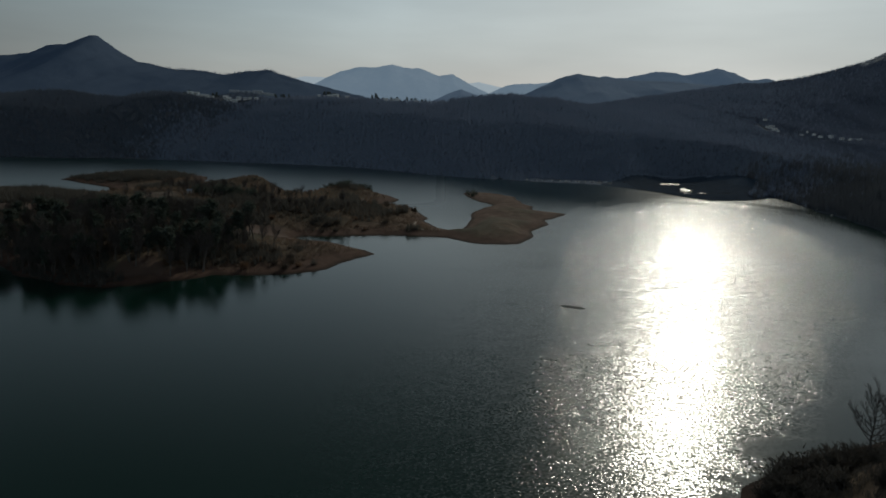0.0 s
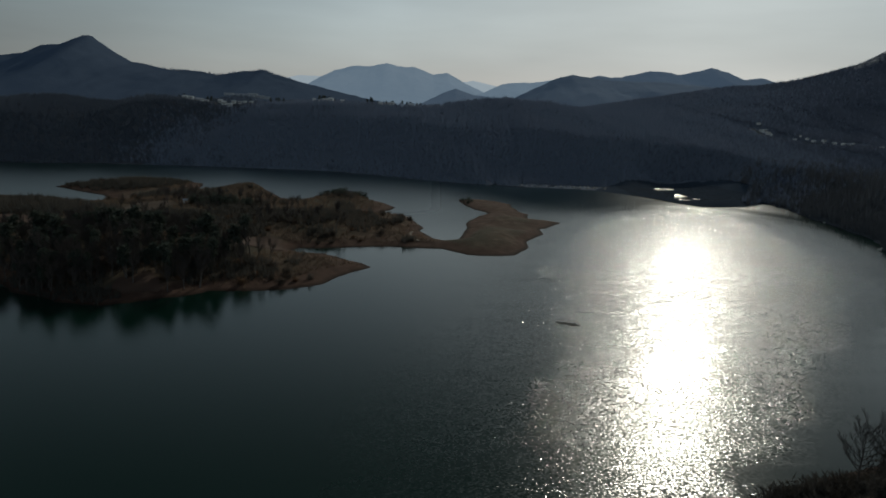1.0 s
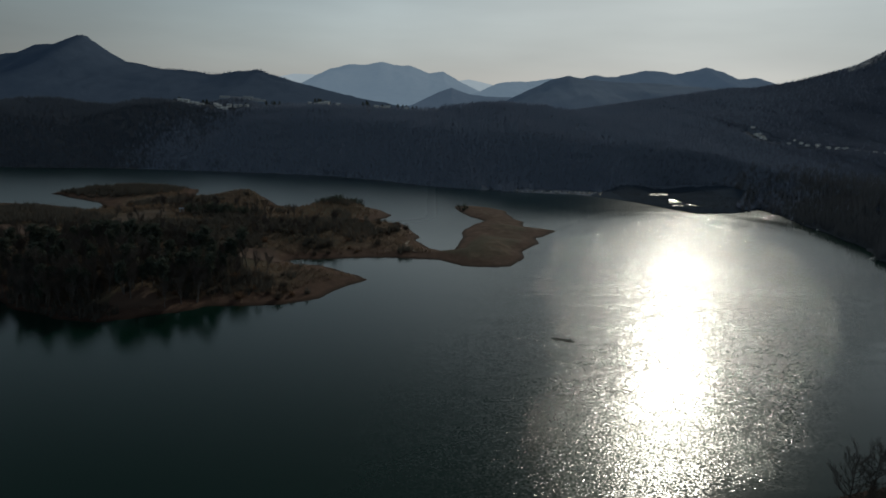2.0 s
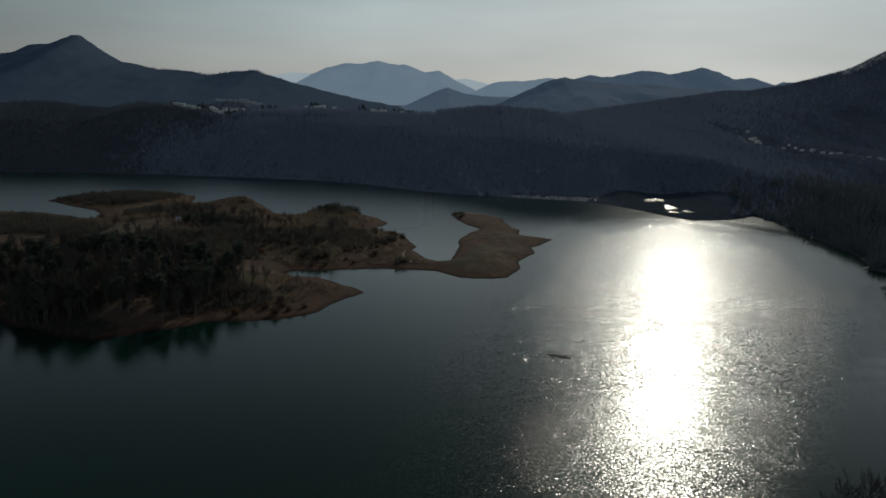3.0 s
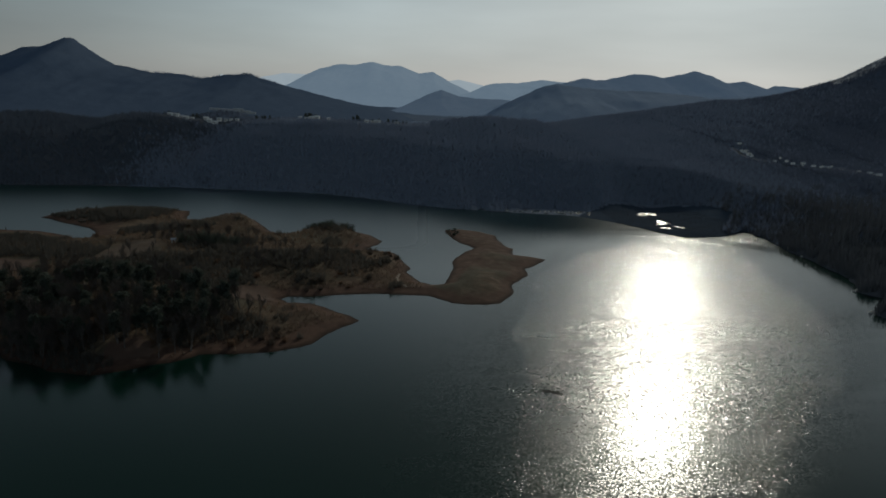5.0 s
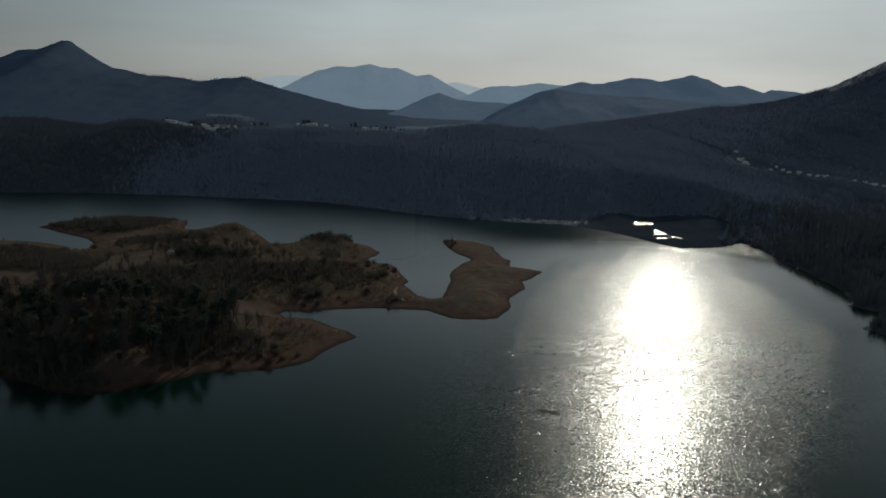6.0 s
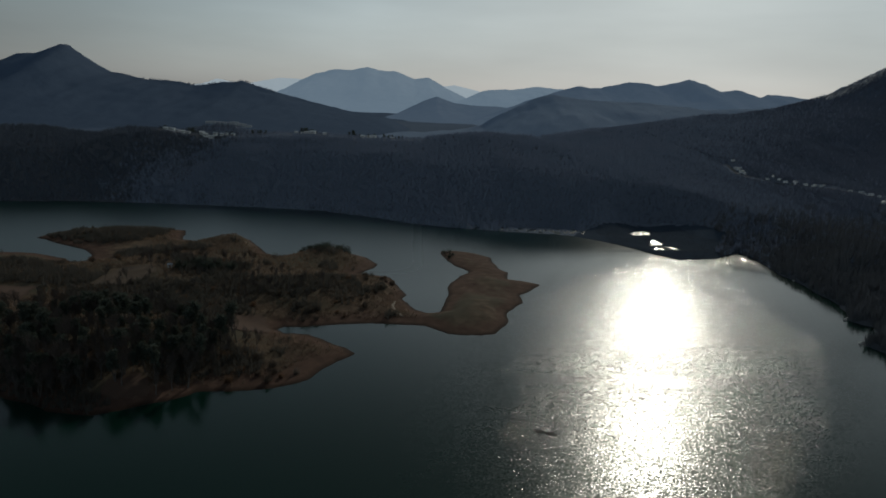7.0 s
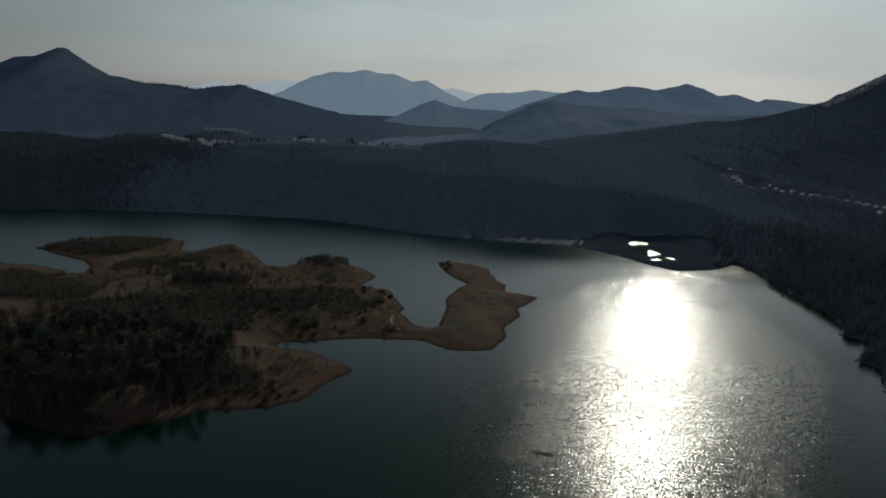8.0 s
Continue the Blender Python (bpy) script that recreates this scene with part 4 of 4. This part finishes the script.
FIELDS = [([(-133, 268), (-116, 266), (-111, 290), (-119, 303), (-131, 296)], "stubble", "pale straw-brown stubble field on the peninsula"),
          ([(-178, 246), (-148, 250), (-150, 268), (-182, 266)], "plough", "reddish ploughed field beside the grove"),
          ([(-68, 222), (-52, 224), (-50, 231), (-56, 243), (-68, 240)], "plough", "bare sandy soil patch by the cove"),
          ([(-88, 174), (-84, 180.5), (-79, 186), (-73, 181), (-71.5, 174), (-80, 170)], "plough", "bare sandy bank under the grove")]
brush = scatter(56000, -330, 0, 160, 420, 41, brush_keep)
brush[:, 2] += 0.2
# dark thickets that darken parts of the peninsula
def thicket_keep(x, y, z):
    blob = sum(bump_at(x, y, cx, cy, r, 1.0) for cx, cy, r in ((-92, 303, 20), (-54, 278, 24), (-112, 252, 24), (-78, 240, 14), (-176, 296, 18), (-64, 200, 14), (-165, 390, 26), (-128, 340, 16), (-150, 284, 15), (-98, 262, 14), (-190, 262, 14), (-20, 318, 10), (-49, 352, 12), (-205, 255, 30), (-108, 180, 14), (-97, 172, 9)))
    return (blob + 0.9 * fbm(x, y, 14, 4) > 0.43) & (signed_distance(PENINSULA, x, y) > np.where(y < 190, 0.6, 4)) & ~field_at(x, y, 0)


M_THICKET = twiggy("dark_thicket", (0.066, 0.066, 0.06), (0.118, 0.106, 0.09), 0.25)
forest("thicket", scatter(42000, -260, 0, 160, 415, 43, thicket_keep), 2.6, M_THICKET, "dark leafless thicket on the peninsula", 14, False, 9)
M_BRUSH = twiggy("winter_brush", (0.10, 0.086, 0.069), (0.215, 0.15, 0.105), 0.3)
forest("brush", brush, 1.3, M_BRUSH, "dry brown brush covering the peninsula", 13, False, 8)

# the near bank: bare trees over a thicket
BANK = "bare trees on the near bank"
bank = [fan_tree(12.2, 2.8, 115, "tall leafless tree with a wide twiggy crown on the bank", BANK),
        fan_tree(11.6, 2.6, 91, "slender leafless tree among bank shrubs", BANK)]
for ob, (x, y, s, r) in zip(bank, ((56.0, 80.0, 1.0, 120), (59.9, 81.0, 1.0, 200))):
    ob.matrix_basis = pose(x, y, height_at(x, y) - 0.1, 0, 0, r) @ Matrix.Scale(s, 4)
for k, (x, y, s, r) in enumerate(((64.5, 83.5, 0.85, 80), (66.0, 76.0, 0.9, 140), (63.0, 68.0, 0.6, 260))):
    c = copy_thing(bank[k % 2], pose(x, y, height_at(x, y) - 0.1, 0, 0, r))
    c.matrix_basis = pose(x, y, height_at(x, y) - 0.1, 0, 0, r) @ Matrix.Scale(s, 4)
THICKET = [shrub(2.6, 80 + k, M_BRAMBLE, "dense leafless thicket bush on the near bank", "bushes of the near bank") for k in range(3)]
plant(THICKET, spots(74, 62, 80, 26, 11, 31, 1.7) + spots(12, 46, 79, 6, 5, 32, 1.2) + spots(30, 62, 68, 14, 6, 34, 1.6) + spots(16, 43, 76, 5, 6, 35, 1.1), 33, 0.6, 1.0)
plant(THICKET, spots(14, 50, 80.8, 5.5, 2.0, 36, 1.2), 37, 1.05, 1.5)
# low dry brush between the bushes of the bank
bank_brush = scatter(15000, 36, 100, 52, 112, 58, lambda x, y, z: (z > 0.3) & (np.hypot(x - 56, y - 80) > 0.6))
forest("brush", bank_brush, 1.1, M_BRAMBLE, "low dry brush on the near bank", 59, False, 7)


# ---- fields, tracks ----
def draped(name, corners, lift, mat, label, category, step=1.5):
    """A thin layer that lies on the ground within the corners."""
    xs, ys = [c[0] for c in corners], [c[1] for c in corners]
    gx, gy = np.meshgrid(np.arange(min(xs), max(xs), step), np.arange(min(ys), max(ys), step))
    inside = signed_distance(corners, gx, gy) + 1.2 * fbm(gx, gy, 6, 3) > 0
    gz = land_height(gx, gy) + lift
    r, c = gx.shape
    idx = {}
    V, F = [], []

    def vid(i, j):
        if (i, j) not in idx:
            idx[i, j] = len(V)
            V.append((gx[i, j], gy[i, j], gz[i, j]))
        return idx[i, j]
    for i in range(r - 1):
        for j in range(c - 1):
            if inside[i:i + 2, j:j + 2].all():
                F.append((vid(i, j), vid(i, j + 1), vid(i + 1, j + 1), vid(i + 1, j)))
    return tagged(mesh_object(name, V, F, mat, smooth=True), label, category, kind="structure")


for corners, soil, label in FIELDS:
    draped("field", corners, 0.22, M_STUBBLE if soil == "stubble" else M_FIELD, label, "field")


def ribbon(name, line, width, lift, mat, label, category, thick=0.25):
    """A road of some thickness that follows the ground along a line."""
    pts = np.array(line, float)
    s = np.concatenate([[0], np.cumsum(np.hypot(*np.diff(pts, axis=0).T))])
    q = np.arange(0, s[-1], 3.0)
    x, y = np.interp(q, s, pts[:, 0]), np.interp(q, s, pts[:, 1])
    tx, ty = np.gradient(x), np.gradient(y)
    n = np.hypot(tx, ty)
    z = land_height(x, y)
    z = np.convolve(np.pad(z, 2, "edge"), np.ones(5) / 5, "valid") + lift
    V, F = [], []
    for i in range(len(q)):
        for side, dz in ((-1, -thick), (-1, 0), (1, 0), (1, -thick)):
            V.append((x[i] + side * width / 2 * ty[i] / n[i], y[i] - side * width / 2 * tx[i] / n[i], z[i] + dz))
    for i in range(len(q) - 1):
        F += [(4 * i + k, 4 * i + k + 1, 4 * i + 5 + k, 4 * i + 4 + k) for k in range(3)]
    return tagged(mesh_object(name, V, F, mat), label, category, kind="structure")


ribbon("road", EAST_ROAD, 2.0, 0.1, M_ROAD, "grey road along the wooded slope", "road", 0.8)
ribbon("track", [(-9, 270), (-10, 262), (-8, 255), (-5, 249)], 1.1, 0.12, M_TRACK, "pale footpath down to the shore", "path", 0.1)


# ---- buildings ----
def box(bm, x0, x1, y0, y1, z0, z1):
    v = [bm.verts.new((x, y, z)) for z in (z0, z1) for x, y in ((x0, y0), (x1, y0), (x1, y1), (x0, y1))]
    for f in ((3, 2, 1, 0), (4, 5, 6, 7), (0, 1, 5, 4), (1, 2, 6, 5), (2, 3, 7, 6), (3, 0, 4, 7)):
        bm.faces.new([v[i] for i in f])


def house(w, d, h, roof_mat, label, group):
    """A small gabled house with its door and windows."""
    home = new("house")
    bm = bmesh.new()
    a = [bm.verts.new(p) for p in ((-w / 2, -d / 2, -1.5), (w / 2, -d / 2, -1.5), (w / 2, d / 2, -1.5), (-w / 2, d / 2, -1.5),
                                   (-w / 2, -d / 2, h), (w / 2, -d / 2, h), (w / 2, d / 2, h), (-w / 2, d / 2, h), (-w / 2, 0, h + d * 0.24), (w / 2, 0, h + d * 0.24))]
    for f in ((0, 1, 5, 4), (2, 3, 7, 6), (1, 2, 6, 9, 5), (3, 0, 4, 8, 7)):
        bm.faces.new([a[i] for i in f])
    part("wall", bm, M_WALL, home)
    bm = bmesh.new()
    e, t = 0.45, 0.18
    for side in (-1, 1):
        y1, z1, y0, z0 = side * (d / 2 + e), h - e * 0.48 + 0.02, 0.0, h + d * 0.24 + 0.02
        v = [bm.verts.new((x, y, z + dz)) for dz in (0, t) for x, y, z in ((-w / 2 - e, y1, z1), (w / 2 + e, y1, z1), (w / 2 + e, y0, z0), (-w / 2 - e, y0, z0))]
        for f in ((3, 2, 1, 0), (4, 5, 6, 7), (0, 1, 5, 4), (1, 2, 6, 5), (2, 3, 7, 6), (3, 0, 4, 7)):
            bm.faces.new([v[i] for i in f])
    part("roof", bm, roof_mat, home)
    bm = bmesh.new()
    box(bm, -0.45, 0.45, -d / 2 - 0.05, -d / 2 + 0.02, 0.0, 2.0)
    part("door", bm, M_DOOR, home, "brown wooden door")
    for x in (-w * 0.31, w * 0.31):
        bm = bmesh.new()
        box(bm, x - 0.6, x + 0.6, -d / 2 - 0.06, -d / 2 + 0.02, 0.9, 2.0)
        frame_part = part("window", bm, M_CONCRETE, home)
        bm = bmesh.new()
        box(bm, x - 0.5, x + 0.5, -d / 2 - 0.08, -d / 2 - 0.05, 1.0, 1.9)
        part("pane", bm, M_GLASS, frame_part, "dark window glass")
    return tagged(home, label, "house", group)


def greenhouse(w, length, h):
    """A long tunnel of pale film on hoops."""
    tunnel = new("greenhouse")
    n, V, F = 9, [], []
    for k, x in enumerate((-length / 2, length / 2)):
        V += [(x, -w / 2 * math.cos(math.pi * i / (n - 1)), h * math.sin(math.pi * i / (n - 1)) ** 0.8 - 0.0) for i in range(n)]
    F = [(i, i + 1, n + i + 1, n + i) for i in range(n - 1)] + [tuple(range(n)), tuple(range(n, 2 * n))[::-1]]
    mesh_object("cover", V, F, M_FILM, tunnel, "pale plastic film")
    for x in np.linspace(-length / 2, length / 2, 6):
        bm = bmesh.new()
        for i in range(n - 1):
            a0, a1 = math.pi * i / (n - 1), math.pi * (i + 1) / (n - 1)
            p = [Vector((x, -w / 2 * math.cos(a) * 1.01, h * math.sin(a) ** 0.8 + 0.04)) for a in (a0, a1)]
            s = Vector((0.12, 0, 0))
            bm.faces.new([bm.verts.new(q) for q in (p[0] - s, p[1] - s, p[1] + s, p[0] + s)])
        part("hoop", bm, M_ROOF, tunnel)
    return tagged(tunnel, "long plastic-covered greenhouse on the plateau", "greenhouse", "greenhouses of the village")


rng = random.Random(9)
KINDS = [house(5.6, 5.0, 2.5, M_ROOF, "small white house with a pale metal roof on the hill crest", "village houses"),
         house(6.4, 5.4, 2.6, M_WALL, "small white house with a bright roof on the hill crest", "village houses"),
         house(7.4, 4.6, 2.2, M_WALL, "long low white house with a bright roof on the hill crest", "village houses")]
taken = set()


def settle(kinds, x, y, turn, scale=1.0, lift=0.0):
    ob = rng.choice(kinds)
    z = max(height_at(x + dx, y + dy) for dx in (-2, 2) for dy in (-2, 2)) + lift
    m = pose(x, y, z, 0, 0, turn) @ Matrix.Scale(scale, 4)
    if ob in taken:
        copy_thing(ob, m).matrix_basis = m
    else:
        taken.add(ob)
        ob.matrix_basis = m


for x in VILLAGE_X:
    settle(KINDS, x + rng.uniform(-1, 1), 611 + rng.uniform(-1, 5), rng.uniform(-18, 18), rng.uniform(0.42, 0.66), rng.uniform(-0.3, 0.4))
SLOPE = [house(9.0, 5.0, 2.2, M_ROOF, "small white house beside the slope road", "houses on the slope"),
         house(7.5, 4.6, 2.0, M_WALL, "small pale house with a bright roof beside the slope road", "houses on the slope")]
for x, y in ((271, 585), (270, 573), (271, 569), (268, 561), (269, 554), (278, 532), (282, 531), (284, 525), (285, 520), (289, 515), (294, 519), (296, 514), (301, 512), (306, 512),
             (310, 510), (317, 487), (320, 481), (323, 478), (327, 478), (332, 477), (335, 473), (314, 452), (319, 454), (322, 454)):
    settle(SLOPE, x + rng.uniform(-1.5, 1.5), y + rng.uniform(-2, 2), 30 + rng.uniform(-40, 40), rng.uniform(0.26, 0.55) * (1.12 if y > 540 else 1.0), rng.uniform(-0.3, 0.3))
for k, (x, y) in enumerate(((-207, 694), (-196, 695), (-184, 694), (-201, 704), (-190, 705), (-179, 703), (-172, 696))):
    g = greenhouse(4.5, 9.0, 2.4) if k == 0 else copy_thing(g, Matrix())
    g.matrix_basis = pose(x, y, max(height_at(x - 8, y), height_at(x + 8, y)) + 0.1, 0, 0, 4)


def hut():
    """A low white hut with a pitched roof on the peninsula."""
    shed = new("hut")
    bm = bmesh.new()
    box(bm, -1.3, 1.3, -1.0, 1.0, -0.3, 1.8)
    part("wall", bm, M_CONCRETE, shed)
    bm = bmesh.new()
    v = [bm.verts.new(p) for p in ((-1.6, -1.3, 1.75), (1.6, -1.3, 1.75), (1.6, 1.3, 1.75), (-1.6, 1.3, 1.75), (-1.6, 0, 2.5), (1.6, 0, 2.5))]
    for f in ((0, 1, 5, 4), (2, 3, 4, 5), (1, 2, 5), (3, 0, 4), (3, 2, 1, 0)):
        bm.faces.new([v[i] for i in f])
    part("roof", bm, M_ROOF, shed, "pale metal roof")
    bm = bmesh.new()
    box(bm, -0.4, 0.4, -1.04, -1.0, -0.1, 1.6)
    part("door", bm, M_DOOR, shed)
    shed.matrix_basis = pose(-109.5, 297, height_at(-109.5, 297) + 0.1, 0, 0, 20) @ Matrix.Scale(0.75, 4)
    return tagged(shed, "small white hut among dark brush on the peninsula", "hut")


hut()


# ---- rocks ----
def rock(size, flat, seed, mat, label, group=""):
    bm = bmesh.new()
    bmesh.ops.create_icosphere(bm, subdivisions=3, radius=1)
    for v in bm.verts:
        k = 1 + 0.32 * noise.noise(v.co * 1.3 + Vector((seed, 0, 0))) + 0.14 * noise.noise(v.co * 4 + Vector((0, seed, 0)))
        v.co = Vector((v.co.x * size * k, v.co.y * size * k * 0.7, v.co.z * size * k * flat))
    return tagged(part("rock", bm, mat), label, "rock", group)


shoal = new("mud_shoal")
for k, (x, y, s, r) in enumerate(((-0.9, 0.1, 1.25, 10), (0.7, -0.2, 1.35, -25), (2.0, -0.5, 0.8, 30), (-2.1, 0.5, 0.6, 0), (1.4, 0.6, 0.7, 60))):
    lump = rock(s, 0.16, 3.0 + k, M_SILT, "")
    lump.name, lump.parent = "lump", shoal
    for key in ("label", "category", "group"):
        if key in lump:
            del lump[key]
    lump.matrix_basis = pose(x, y, 0, 0, 0, r)
tagged(shoal, "dark low mud shoal just breaking the lake surface", "shoal")
shoal.matrix_basis = pose(33.3, 160.4, -0.05, 0, 0, -14) @ Matrix.Diagonal((1.2, 1.1, 0.75, 1))
for k, (x, y, s) in enumerate(((178.4, 265.6, 0.9), (165.6, 235.6, 1.0), (167.5, 237.5, 0.7), (157, 207, 0.8), (181, 268, 0.6), (193, 345, 0.9), (192, 330, 0.8), (-47, 279, 0.9), (-45.5, 277.5, 0.6))):
    r = rock(s, 0.6, 5.0 + k, M_PALE, "pale weathered rock at the shore" if x > 0 else "pale boulder among dark brush", "shore rocks")
    r.matrix_basis = pose(x, y, max(height_at(x, y), 0) + 0.15 * s, 0, 0, 40 * k)
# pale rocks added along the far shoreline for the same line of glints
for k in range(16):
    x = 56 + 3.5 * k + rng.uniform(-1.5, 1.5)
    y = 442.5 + 0.12 * (x - 56) + rng.uniform(-1, 1.5)
    s = rng.uniform(0.35, 0.8)
    r = rock(s, 0.55, 30.0 + k, M_PALE, "pale rock added for a glint on the far shoreline", "far shore rocks")
    r.matrix_basis = pose(x, y, max(height_at(x, y), 0) + 0.15 * s, 0, 0, 50 * k)
